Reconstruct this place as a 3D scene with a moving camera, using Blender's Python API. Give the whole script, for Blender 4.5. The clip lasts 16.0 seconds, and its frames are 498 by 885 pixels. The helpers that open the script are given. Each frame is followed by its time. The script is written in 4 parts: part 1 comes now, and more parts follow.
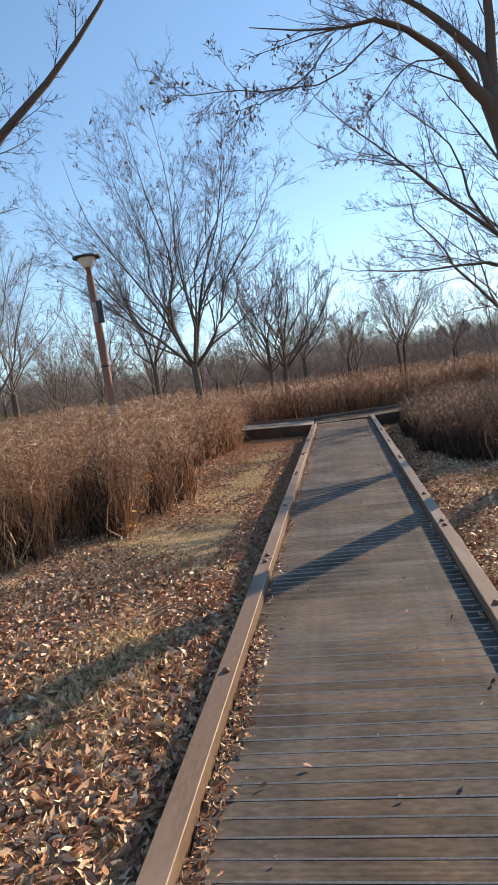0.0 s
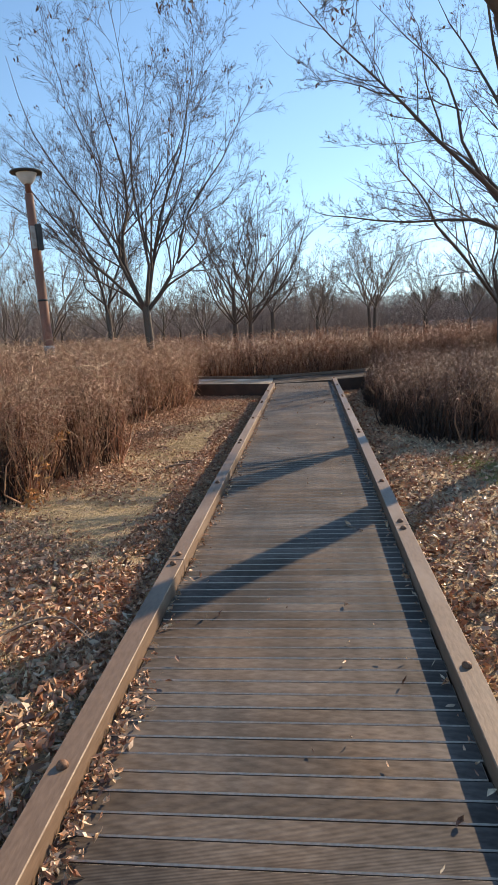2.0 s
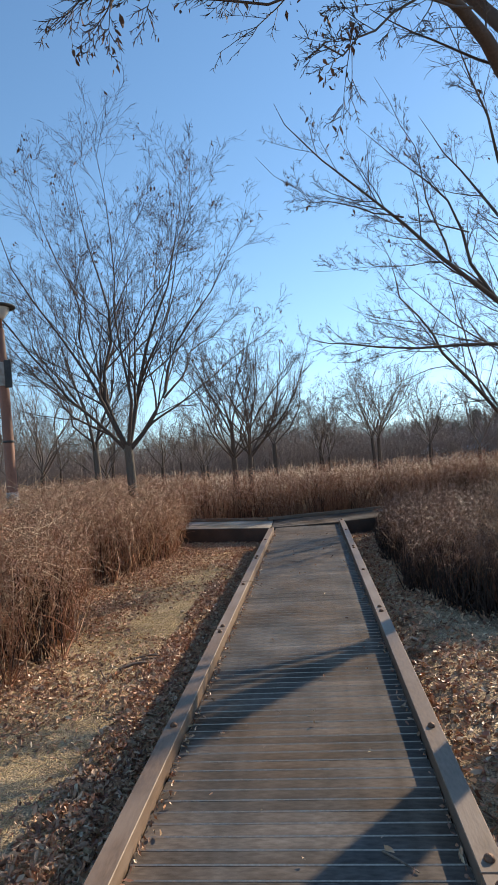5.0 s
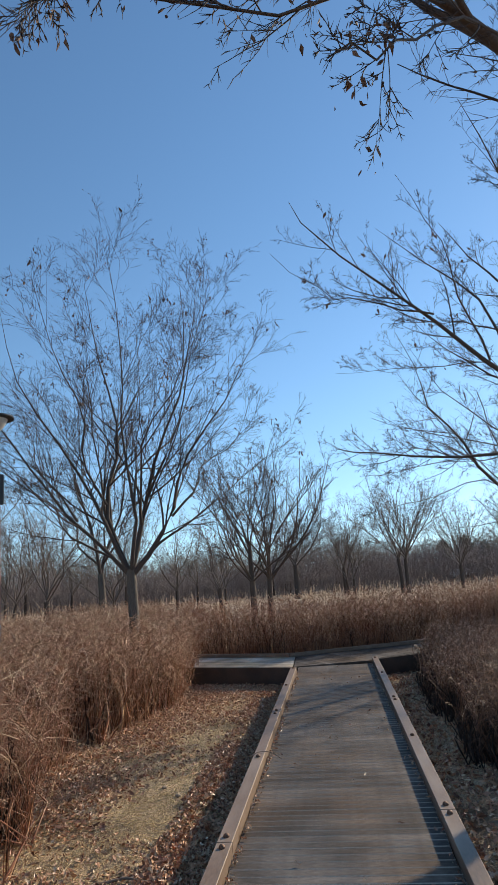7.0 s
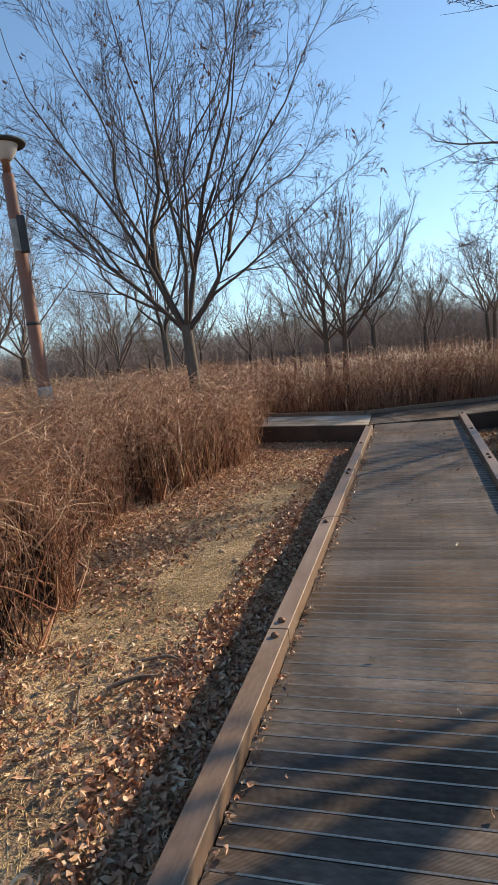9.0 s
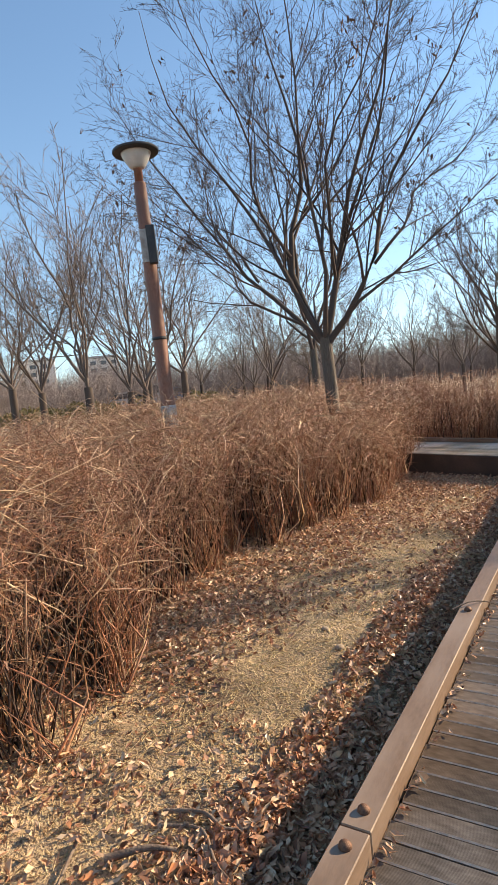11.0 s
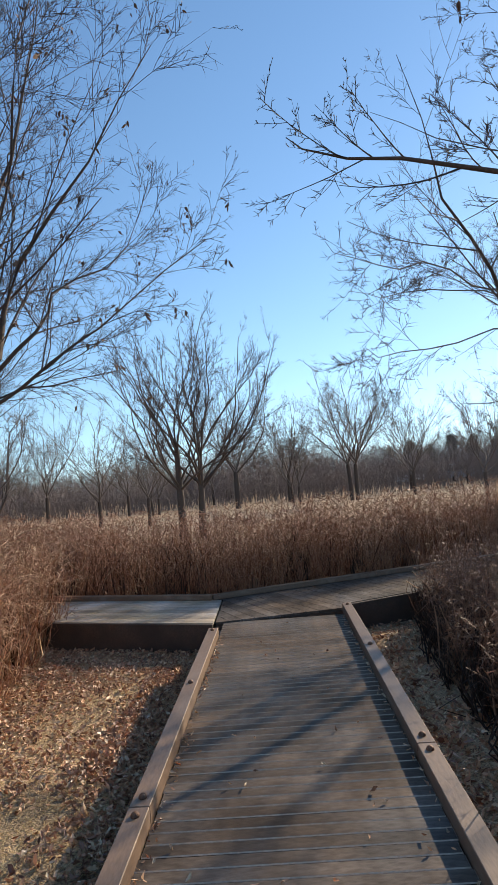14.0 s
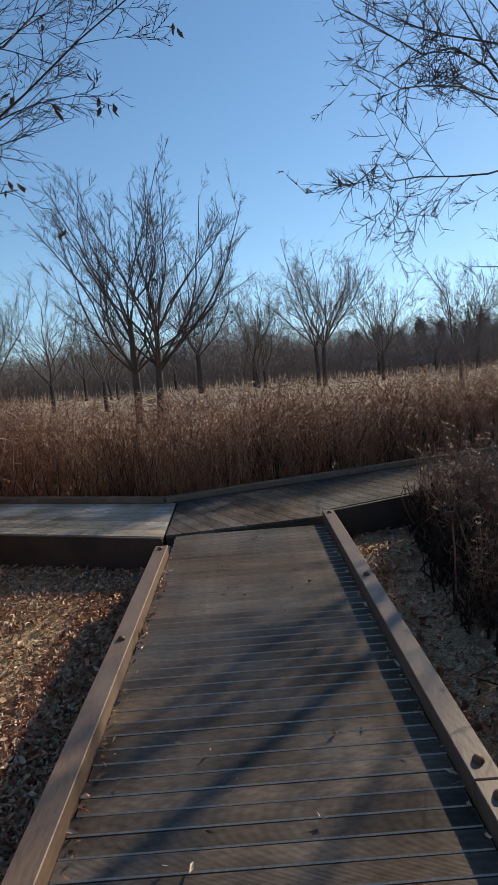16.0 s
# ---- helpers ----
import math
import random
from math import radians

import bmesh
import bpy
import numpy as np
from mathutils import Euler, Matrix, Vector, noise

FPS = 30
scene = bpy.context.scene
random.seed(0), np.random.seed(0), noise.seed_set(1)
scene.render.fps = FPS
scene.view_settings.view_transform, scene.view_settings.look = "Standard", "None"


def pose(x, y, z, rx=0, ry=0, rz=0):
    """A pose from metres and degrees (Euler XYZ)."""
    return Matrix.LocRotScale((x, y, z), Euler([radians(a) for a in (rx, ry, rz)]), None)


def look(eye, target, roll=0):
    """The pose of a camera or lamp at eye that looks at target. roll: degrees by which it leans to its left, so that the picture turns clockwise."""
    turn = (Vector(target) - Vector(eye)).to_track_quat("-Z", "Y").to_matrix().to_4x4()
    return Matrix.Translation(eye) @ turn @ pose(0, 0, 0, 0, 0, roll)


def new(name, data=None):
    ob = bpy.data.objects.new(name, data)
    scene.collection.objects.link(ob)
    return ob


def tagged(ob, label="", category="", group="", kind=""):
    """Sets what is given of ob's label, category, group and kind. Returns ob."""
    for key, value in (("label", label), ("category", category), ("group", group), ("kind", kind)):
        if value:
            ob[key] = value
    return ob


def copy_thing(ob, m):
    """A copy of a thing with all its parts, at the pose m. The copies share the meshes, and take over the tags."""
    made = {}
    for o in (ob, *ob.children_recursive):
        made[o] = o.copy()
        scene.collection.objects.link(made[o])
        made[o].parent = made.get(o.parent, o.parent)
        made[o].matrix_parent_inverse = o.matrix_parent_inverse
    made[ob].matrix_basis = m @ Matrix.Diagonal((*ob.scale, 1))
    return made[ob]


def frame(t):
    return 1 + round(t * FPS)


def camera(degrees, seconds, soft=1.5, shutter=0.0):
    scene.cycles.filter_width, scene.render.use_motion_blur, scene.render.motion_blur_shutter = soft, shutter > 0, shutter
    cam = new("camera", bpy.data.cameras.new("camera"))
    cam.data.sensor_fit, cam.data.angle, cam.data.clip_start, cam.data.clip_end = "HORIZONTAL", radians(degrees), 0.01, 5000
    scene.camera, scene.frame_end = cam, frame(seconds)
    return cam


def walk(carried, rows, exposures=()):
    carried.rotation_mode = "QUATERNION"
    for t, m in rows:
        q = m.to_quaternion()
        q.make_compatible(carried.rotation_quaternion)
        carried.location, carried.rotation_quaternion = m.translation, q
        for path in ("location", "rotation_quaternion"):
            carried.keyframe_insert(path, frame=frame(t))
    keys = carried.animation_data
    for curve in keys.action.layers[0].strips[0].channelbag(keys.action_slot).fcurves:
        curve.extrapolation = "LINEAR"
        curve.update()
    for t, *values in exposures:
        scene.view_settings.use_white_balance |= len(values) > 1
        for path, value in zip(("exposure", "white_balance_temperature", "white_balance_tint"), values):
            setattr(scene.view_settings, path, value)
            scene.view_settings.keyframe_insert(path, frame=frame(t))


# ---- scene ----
cam = camera(45.3, 16.0, soft=0.5)
PATH = [
    (0, (-0.002, -0.306, 1.568), (-0.321, 1.655, 1.339), -7.7),
    (0.5, (0.07, -0.01, 1.573), (-0.121, 1.953, 1.24), -3.8),
    (1, (0.061, 0.309, 1.542), (-0.111, 2.268, 1.178), -4.2),
    (1.5, (0.057, 0.539, 1.509), (-0.209, 2.482, 1.116), -5.3),
    (2, (0.126, 0.81, 1.512), (-0.081, 2.76, 1.118), -3.0),
    (2.5, (0.15, 0.983, 1.503), (-0.02, 2.933, 1.095), -3.4),
    (3, (0.133, 1.226, 1.482), (-0.034, 3.179, 1.085), -4.5),
    (3.5, (0.099, 1.525, 1.504), (-0.089, 3.481, 1.132), -6.4),
    (4, (0.161, 1.902, 1.568), (0.048, 3.895, 1.449), -4.2),
    (4.2, (0.18, 2.031, 1.578), (-0.058, 4.016, 1.505), -3.4),
    (6.3, (0.181, 3.326, 1.785), (0.081, 5.277, 2.217), -5.1),
    (6.5, (0.148, 3.431, 1.785), (0.044, 5.364, 2.287), -4.5),
    (7, (0.118, 3.68, 1.733), (-0.117, 5.619, 2.165), -4.2),
    (7.5, (0.147, 4.135, 1.672), (-0.271, 6.084, 1.825), -3.2),
    (8, (0.11, 4.507, 1.596), (-0.569, 6.388, 1.592), -2.6),
    (8.5, (0.029, 4.805, 1.544), (-0.587, 6.697, 1.344), -4.1),
    (8.7, (0.012, 4.922, 1.52), (-0.526, 6.824, 1.214), -5.8),
    (10.8, (-0.013, 6.084, 1.488), (-0.94, 7.84, 1.247), -6.7),
    (11, (-0.012, 6.242, 1.514), (-1.049, 7.938, 1.3), -5.8),
    (11.5, (-0.062, 6.677, 1.497), (-1.314, 8.227, 1.33), -6.0),
    (12, (-0.106, 7.099, 1.483), (-1.252, 8.738, 1.482), -6.4),
    (12.5, (-0.046, 7.468, 1.488), (-0.855, 9.297, 1.498), -8.0),
    (13, (-0.019, 7.813, 1.54), (-0.667, 9.704, 1.601), -6.1),
    (13.5, (0.001, 8.132, 1.586), (-0.307, 10.105, 1.704), -5.7),
    (14, (0.042, 8.448, 1.579), (-0.036, 10.443, 1.706), -4.8),
    (14.5, (0.065, 8.828, 1.608), (0.047, 10.822, 1.756), -2.1),
    (15, (0.044, 9.236, 1.58), (0.096, 11.234, 1.663), -3.3),
    (15.5, (-0.034, 9.556, 1.535), (0.106, 11.545, 1.379), -2.4),
    (16, (0.013, 9.982, 1.512), (0.024, 11.964, 1.247), -4.3),
]
EXPOSURES = [(0, 0.58, 6750, 9), (3.5, 0.46, 6450, 8), (4.2, 0.4, 6350, 7), (6.3, 0.3, 6150, 5), (7, 0.15, 6100, 5), (7.5, -0.04, 6100, 5), (8.5, 0.04, 6300, 7), (8.7, 0.2, 6450, 8), (10.8, 0.7, 6950, 10), (11, 0.73, 6950, 10), (12, 0.9, 6950, 10), (12.5, 0.84, 6900, 10), (13.2, 0.7, 6800, 10), (14.0, 0.36, 6400, 7), (14.5, 0.12, 6100, 5), (16, -0.2, 6100, 5)]
walk(cam, [(t, look(eye, target, roll)) for t, eye, target, roll in PATH], EXPOSURES)

# ---------------------------------------------------------------- light
SUN_AZ, SUN_EL = 39.0, 25.0          # degrees to the right of the walk, and above the horizon
world = bpy.data.worlds.new("world")
scene.world = world
world.use_nodes = True
wn = world.node_tree
sky = wn.nodes.new("ShaderNodeTexSky")
sky.sky_type, sky.sun_disc = "NISHITA", False
sky.sun_elevation, sky.sun_rotation = radians(SUN_EL), radians(SUN_AZ)
sky.air_density, sky.dust_density, sky.ozone_density = 1.0, 0.05, 1.3
# the haze line lies below the park's horizon of woods
sky_co, sky_mp, sky_nm = wn.nodes.new("ShaderNodeTexCoord"), wn.nodes.new("ShaderNodeMapping"), wn.nodes.new("ShaderNodeVectorMath")
sky_mp.inputs["Location"].default_value, sky_mp.inputs["Scale"].default_value = (0, 0, 0.08), (1, 1, 0.90)
sky_nm.operation = "NORMALIZE"
wn.links.new(sky_co.outputs["Generated"], sky_mp.inputs[0])
wn.links.new(sky_mp.outputs[0], sky_nm.inputs[0])
wn.links.new(sky_nm.outputs[0], sky.inputs[0])
sky_hs = wn.nodes.new("ShaderNodeHueSaturation")
sky_hs.inputs["Saturation"].default_value = 1.10
wn.links.new(sky.outputs[0], sky_hs.inputs["Color"])
wn.links.new(sky_hs.outputs[0], wn.nodes["Background"].inputs[0])
wn.nodes["Background"].inputs[1].default_value = 0.15
sun = new("sun", bpy.data.lights.new("sun", "SUN"))
sun.data.energy, sun.data.angle, sun.data.color = 5.0, radians(0.6), (1.0, 0.82, 0.60)
sd = Vector((math.sin(radians(SUN_AZ)) * math.cos(radians(SUN_EL)), math.cos(radians(SUN_AZ)) * math.cos(radians(SUN_EL)), math.sin(radians(SUN_EL))))
sun.matrix_world = look(sd * 60, (0, 0, 0))


# ---------------------------------------------------------------- materials
def surf(name, a, b, c=None, scale=3.0, fine=60.0, rough=0.75, bump=0.3, depth=0.01, island=0.0, each=0.0, stretch=(1, 1, 1), metal=0.0, patch=0.5):
    """A worn surface: colours a to b by grain, c in patches; island and each: spread of value per piece."""
    m = bpy.data.materials.new(name)
    m.use_nodes = True
    n, l = m.node_tree.nodes, m.node_tree.links
    bs = n["Principled BSDF"]
    co = n.new("ShaderNodeTexCoord")
    mp = n.new("ShaderNodeMapping")
    mp.inputs["Scale"].default_value = stretch
    l.new(co.outputs["Object"], mp.inputs[0])
    big, small = n.new("ShaderNodeTexNoise"), n.new("ShaderNodeTexNoise")
    big.inputs["Scale"].default_value, small.inputs["Scale"].default_value = scale, fine
    big.inputs["Detail"].default_value, small.inputs["Detail"].default_value = 6, 4
    l.new(mp.outputs[0], big.inputs[0])
    l.new(mp.outputs[0], small.inputs[0])
    ramp = n.new("ShaderNodeMapRange")
    ramp.inputs[1].default_value, ramp.inputs[2].default_value = 0.3, 0.7
    l.new(small.outputs[0], ramp.inputs[0])
    mix = n.new("ShaderNodeMix")
    mix.data_type = "RGBA"
    mix.inputs[6].default_value, mix.inputs[7].default_value = (*a, 1), (*b, 1)
    l.new(ramp.outputs[0], mix.inputs[0])
    out = mix.outputs[2]
    if c is not None:
        r2 = n.new("ShaderNodeMapRange")
        r2.inputs[1].default_value, r2.inputs[2].default_value = patch - 0.08, patch + 0.12
        l.new(big.outputs[0], r2.inputs[0])
        m2 = n.new("ShaderNodeMix")
        m2.data_type = "RGBA"
        l.new(r2.outputs[0], m2.inputs[0])
        l.new(out, m2.inputs[6])
        m2.inputs[7].default_value = (*c, 1)
        out = m2.outputs[2]
    if island or each:
        src = n.new("ShaderNodeNewGeometry").outputs["Random Per Island"] if island else n.new("ShaderNodeObjectInfo").outputs["Random"]
        sp = island or each
        rr = n.new("ShaderNodeMapRange")
        rr.inputs[3].default_value, rr.inputs[4].default_value = 1 - sp, 1 + sp
        l.new(src, rr.inputs[0])
        hs = n.new("ShaderNodeHueSaturation")
        l.new(rr.outputs[0], hs.inputs["Value"])
        l.new(out, hs.inputs["Color"])
        out = hs.outputs[0]
    l.new(out, bs.inputs["Base Color"])
    bs.inputs["Roughness"].default_value, bs.inputs["Metallic"].default_value = rough, metal
    if bump:
        bp = n.new("ShaderNodeBump")
        bp.inputs["Strength"].default_value, bp.inputs["Distance"].default_value = bump, depth
        l.new(small.outputs[0], bp.inputs["Height"])
        l.new(bp.outputs[0], bs.inputs["Normal"])
    return m


def islands(name, colours, rough=0.8):
    """Each loose piece takes its own colour out of a few."""
    m = bpy.data.materials.new(name)
    m.use_nodes = True
    n, l = m.node_tree.nodes, m.node_tree.links
    bs = n["Principled BSDF"]
    r = n.new("ShaderNodeValToRGB")
    r.color_ramp.interpolation = "LINEAR"
    while len(r.color_ramp.elements) < len(colours):
        r.color_ramp.elements.new(0.5)
    for i, (e, col) in enumerate(zip(r.color_ramp.elements, colours)):
        e.position, e.color = i / (len(colours) - 1), (*col, 1)
    l.new(n.new("ShaderNodeNewGeometry").outputs["Random Per Island"], r.inputs[0])
    ns = n.new("ShaderNodeTexNoise")
    ns.inputs["Scale"].default_value = 35
    co = n.new("ShaderNodeTexCoord")
    l.new(co.outputs["Object"], ns.inputs[0])
    mr = n.new("ShaderNodeMapRange")
    mr.inputs[3].default_value, mr.inputs[4].default_value = 0.65, 1.35
    l.new(ns.outputs[0], mr.inputs[0])
    hs = n.new("ShaderNodeHueSaturation")
    l.new(r.outputs[0], hs.inputs["Color"])
    l.new(mr.outputs[0], hs.inputs["Value"])
    l.new(hs.outputs[0], bs.inputs["Base Color"])
    bs.inputs["Roughness"].default_value = rough
    return m


def ribbed(name, a, b, c, pitch=0.0043):
    """Grooved composite decking: fine ribs along the board, stains, a spread from board to board."""
    m = surf(name, a, b, c, scale=1.6, fine=45, rough=0.68, bump=0, each=0.22, stretch=(0.35, 1, 1), patch=0.56)
    n, l = m.node_tree.nodes, m.node_tree.links
    n["Principled BSDF"].inputs["Specular IOR Level"].default_value = 0.09
    co = n.new("ShaderNodeTexCoord")
    w = n.new("ShaderNodeTexWave")
    w.wave_type, w.bands_direction = "BANDS", "Y"
    w.inputs["Scale"].default_value = 2 * math.pi / pitch / 20
    l.new(co.outputs["Object"], w.inputs[0])
    g = n.new("ShaderNodeTexNoise")
    g.inputs["Scale"].default_value = 180
    l.new(co.outputs["Object"], g.inputs[0])
    ad = n.new("ShaderNodeMath")
    ad.operation = "MULTIPLY_ADD"
    l.new(g.outputs[0], ad.inputs[0])
    ad.inputs[1].default_value = 0.5
    l.new(w.outputs[0], ad.inputs[2])
    # stains that run on from board to board
    geo, st = n.new("ShaderNodeNewGeometry"), n.new("ShaderNodeTexNoise")
    st.inputs["Scale"].default_value, st.inputs["Detail"].default_value = 2.1, 5
    l.new(geo.outputs["Position"], st.inputs[0])
    sr = n.new("ShaderNodeMapRange")
    sr.inputs[1].default_value, sr.inputs[2].default_value, sr.inputs[3].default_value, sr.inputs[4].default_value = 0.36, 0.66, 0.68, 1.38
    l.new(st.outputs[0], sr.inputs[0])
    hs2 = n.new("ShaderNodeHueSaturation")
    base = n["Principled BSDF"].inputs["Base Color"]
    l.new(base.links[0].from_socket, hs2.inputs["Color"])
    l.new(sr.outputs[0], hs2.inputs["Value"])
    s2 = n.new("ShaderNodeTexNoise")
    s2.inputs["Scale"].default_value = 1.1
    l.new(geo.outputs["Position"], s2.inputs[0])
    sm = n.new("ShaderNodeMapRange")
    sm.inputs[1].default_value, sm.inputs[2].default_value, sm.inputs[3].default_value, sm.inputs[4].default_value = 0.35, 0.65, 0.5, 1.1
    l.new(s2.outputs[0], sm.inputs[0])
    l.new(sm.outputs[0], hs2.inputs["Saturation"])
    l.new(hs2.outputs[0], base)
    bp = n.new("ShaderNodeBump")
    bp.inputs["Strength"].default_value, bp.inputs["Distance"].default_value = 0.28, 0.0015
    l.new(ad.outputs[0], bp.inputs["Height"])
    l.new(bp.outputs[0], n["Principled BSDF"].inputs["Normal"])
    return m


M_SOIL = surf("dry_soil_and_grass", (0.150, 0.097, 0.057), (0.76, 0.55, 0.32), (0.180, 0.118, 0.070), scale=1.3, fine=75, rough=0.95, bump=1.0, depth=0.02, patch=0.56)
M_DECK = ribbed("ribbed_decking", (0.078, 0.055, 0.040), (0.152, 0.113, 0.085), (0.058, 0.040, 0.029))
# worn board edge, paled further to paint the sunlit line beside each gap
M_DECK_EDGE = surf("worn_highlit_decking_edge", (0.38, 0.305, 0.235), (0.56, 0.465, 0.37), scale=6, fine=70, rough=0.6, bump=0)
# pale boards, raised and warmed in colour for sunlight the hedge keeps off
M_DECK_PALE = ribbed("sunlit_pale_decking", (0.43, 0.325, 0.215), (0.58, 0.455, 0.315), (0.33, 0.245, 0.165))
M_KERB = surf("stained_timber", (0.165, 0.104, 0.066), (0.232, 0.150, 0.098), (0.275, 0.195, 0.140), scale=5, fine=70, rough=0.5, bump=0.25, depth=0.004, stretch=(1, 0.25, 1), each=0.1, patch=0.60)
M_EDGE = surf("worn_timber_edge", (0.34, 0.235, 0.15), (0.22, 0.14, 0.085), (0.18, 0.11, 0.07), scale=9, fine=60, rough=0.6, bump=0.2)
M_BEAM = surf("dark_timber_beam", (0.070, 0.045, 0.032), (0.105, 0.070, 0.049), (0.056, 0.038, 0.028), scale=2, fine=50, rough=0.8, bump=0.4, stretch=(1, 0.2, 1))
M_BOLT = surf("rusty_bolt_cap", (0.16, 0.075, 0.04), (0.26, 0.13, 0.07), (0.10, 0.05, 0.03), scale=40, fine=200, rough=0.6, bump=0.3, metal=0.3)
M_BARK = surf("grey_brown_bark", (0.085, 0.062, 0.047), (0.165, 0.126, 0.096), (0.115, 0.092, 0.069), scale=5, fine=45, rough=0.9, bump=0.9, depth=0.015, stretch=(1, 1, 0.25))
M_LIMB = surf("dark_branch_bark", (0.058, 0.041, 0.034), (0.109, 0.078, 0.061), (0.082, 0.058, 0.044), scale=4, fine=60, rough=0.85, bump=0.6, depth=0.008)
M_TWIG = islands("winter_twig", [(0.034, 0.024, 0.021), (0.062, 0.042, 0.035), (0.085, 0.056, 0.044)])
# distant twigs: haze and front light are mixed into these paler colours
M_FARTWIG = islands("haze_paled_bare_twig", [(0.105, 0.081, 0.069), (0.162, 0.126, 0.105), (0.138, 0.101, 0.081)])
M_WOODS = islands("haze_paled_woods_twig", [(0.175, 0.138, 0.126), (0.265, 0.215, 0.194), (0.215, 0.170, 0.153)])
M_STEM = islands("hedge_stem", [(0.120, 0.046, 0.026), (0.48, 0.205, 0.105), (0.180, 0.068, 0.037), (0.64, 0.35, 0.185), (0.28, 0.112, 0.060), (0.68, 0.48, 0.27), (0.205, 0.080, 0.044)], rough=0.45)
M_STEM_FAR = islands("rusty_hedge_stem", [(0.150, 0.056, 0.030), (0.42, 0.180, 0.092), (0.20, 0.078, 0.041), (0.56, 0.300, 0.160), (0.28, 0.112, 0.058)], rough=0.42)
# hedge stem colours darkened to paint the shaded face of the right hedge
M_STEM_SHADED = islands("shaded_hedge_stem", [(0.070, 0.030, 0.018), (0.26, 0.120, 0.066), (0.100, 0.043, 0.026), (0.38, 0.200, 0.110), (0.15, 0.068, 0.039)], rough=0.45)
# dark old wood, its colour also standing in for shade deep in the hedge
M_OLD_SHADE = islands("shade_dark_old_wood", [(0.026, 0.014, 0.009), (0.050, 0.027, 0.018), (0.075, 0.043, 0.028)])
M_SHOOT = islands("straw_shoot", [(0.60, 0.40, 0.22), (0.32, 0.150, 0.075), (0.70, 0.51, 0.31), (0.40, 0.205, 0.105), (0.62, 0.44, 0.26)], rough=0.42)
M_LEAF = islands("fallen_leaf", [(0.32, 0.135, 0.070), (0.70, 0.43, 0.25), (0.20, 0.086, 0.048), (0.74, 0.58, 0.38), (0.54, 0.245, 0.120), (0.72, 0.50, 0.31), (0.38, 0.180, 0.098), (0.17, 0.080, 0.050)], rough=0.45)
M_DEADLEAF = islands("clinging_dead_leaf", [(0.10, 0.055, 0.035), (0.17, 0.09, 0.05)])
M_STRAW = islands("dry_grass", [(0.66, 0.50, 0.265), (0.54, 0.385, 0.19), (0.74, 0.59, 0.345), (0.46, 0.35, 0.155)])
M_MOSS = islands("greenish_grass", [(0.30, 0.27, 0.09), (0.24, 0.25, 0.07), (0.40, 0.33, 0.14)])


# ---------------------------------------------------------------- mesh helpers
def build(name, V, F, materials, parent=None, smooth=True, index=None):
    V, F = np.asarray(V, np.float32).reshape(-1, 3), np.asarray(F, np.int32)
    me = bpy.data.meshes.new(name)
    k = F.shape[1]
    me.vertices.add(len(V))
    me.vertices.foreach_set("co", V.ravel())
    me.loops.add(F.size)
    me.loops.foreach_set("vertex_index", F.ravel())
    me.polygons.add(len(F))
    me.polygons.foreach_set("loop_start", np.arange(0, F.size, k, dtype=np.int32))
    me.polygons.foreach_set("loop_total", np.full(len(F), k, np.int32))
    me.polygons.foreach_set("use_smooth", np.full(len(F), smooth))
    for m in materials:
        me.materials.append(m)
    if index is not None:
        me.polygons.foreach_set("material_index", np.asarray(index, np.int32))
    me.update(calc_edges=True)
    me.validate()
    ob = new(name, me)
    ob.parent = parent
    return ob


def part(name, bm, material, parent=None, label=""):
    me = bpy.data.meshes.new(name)
    bm.to_mesh(me)
    bm.free()
    for m in material if isinstance(material, (list, tuple)) else [material]:
        me.materials.append(m)
    ob = new(name, me)
    ob.parent = parent
    return tagged(ob, label)


def tubes(P, R, sides=3):
    """Paths P (n, k, 3) with radii R (n, k) as open tubes: vertices and quads."""
    P, R = np.asarray(P, float), np.asarray(R, float)
    n, k, _ = P.shape
    T = np.gradient(P, axis=1)
    T /= np.linalg.norm(T, axis=2, keepdims=True) + 1e-9
    ref = np.where(np.abs(T[..., 2:3]) > 0.9, [[[1.0, 0, 0]]], [[[0, 0, 1.0]]])
    U = np.cross(T, ref)
    U /= np.linalg.norm(U, axis=2, keepdims=True) + 1e-9
    W = np.cross(T, U)
    a = np.arange(sides) * 2 * np.pi / sides
    V = P[:, :, None] + R[:, :, None, None] * (U[:, :, None] * np.cos(a)[:, None] + W[:, :, None] * np.sin(a)[:, None])
    i = np.arange(n)[:, None, None] * k * sides + np.arange(k - 1)[None, :, None] * sides
    s = np.arange(sides)[None, None]
    s2 = (s + 1) % sides
    F = np.stack([i + s, i + s2, i + sides + s2, i + sides + s], -1).reshape(-1, 4)
    return V.reshape(-1, 3), F


def join(parts):
    V, F, o = [], [], 0
    for v, f in parts:
        V.append(v)
        F.append(f + o)
        o += len(v)
    return np.concatenate(V), np.concatenate(F)


def box_bm(x0, x1, y0, y1, z0, z1, bevel=0.0, edge=0):
    bm = bmesh.new()
    bmesh.ops.create_cube(bm, size=1, matrix=Matrix.Translation(((x0 + x1) / 2, (y0 + y1) / 2, (z0 + z1) / 2)) @ Matrix.Diagonal((x1 - x0, y1 - y0, z1 - z0, 1)))
    if bevel:
        r = bmesh.ops.bevel(bm, geom=bm.edges[:], offset=bevel, segments=1, affect="EDGES")
        for f in r["faces"]:
            f.material_index = edge
    return bm


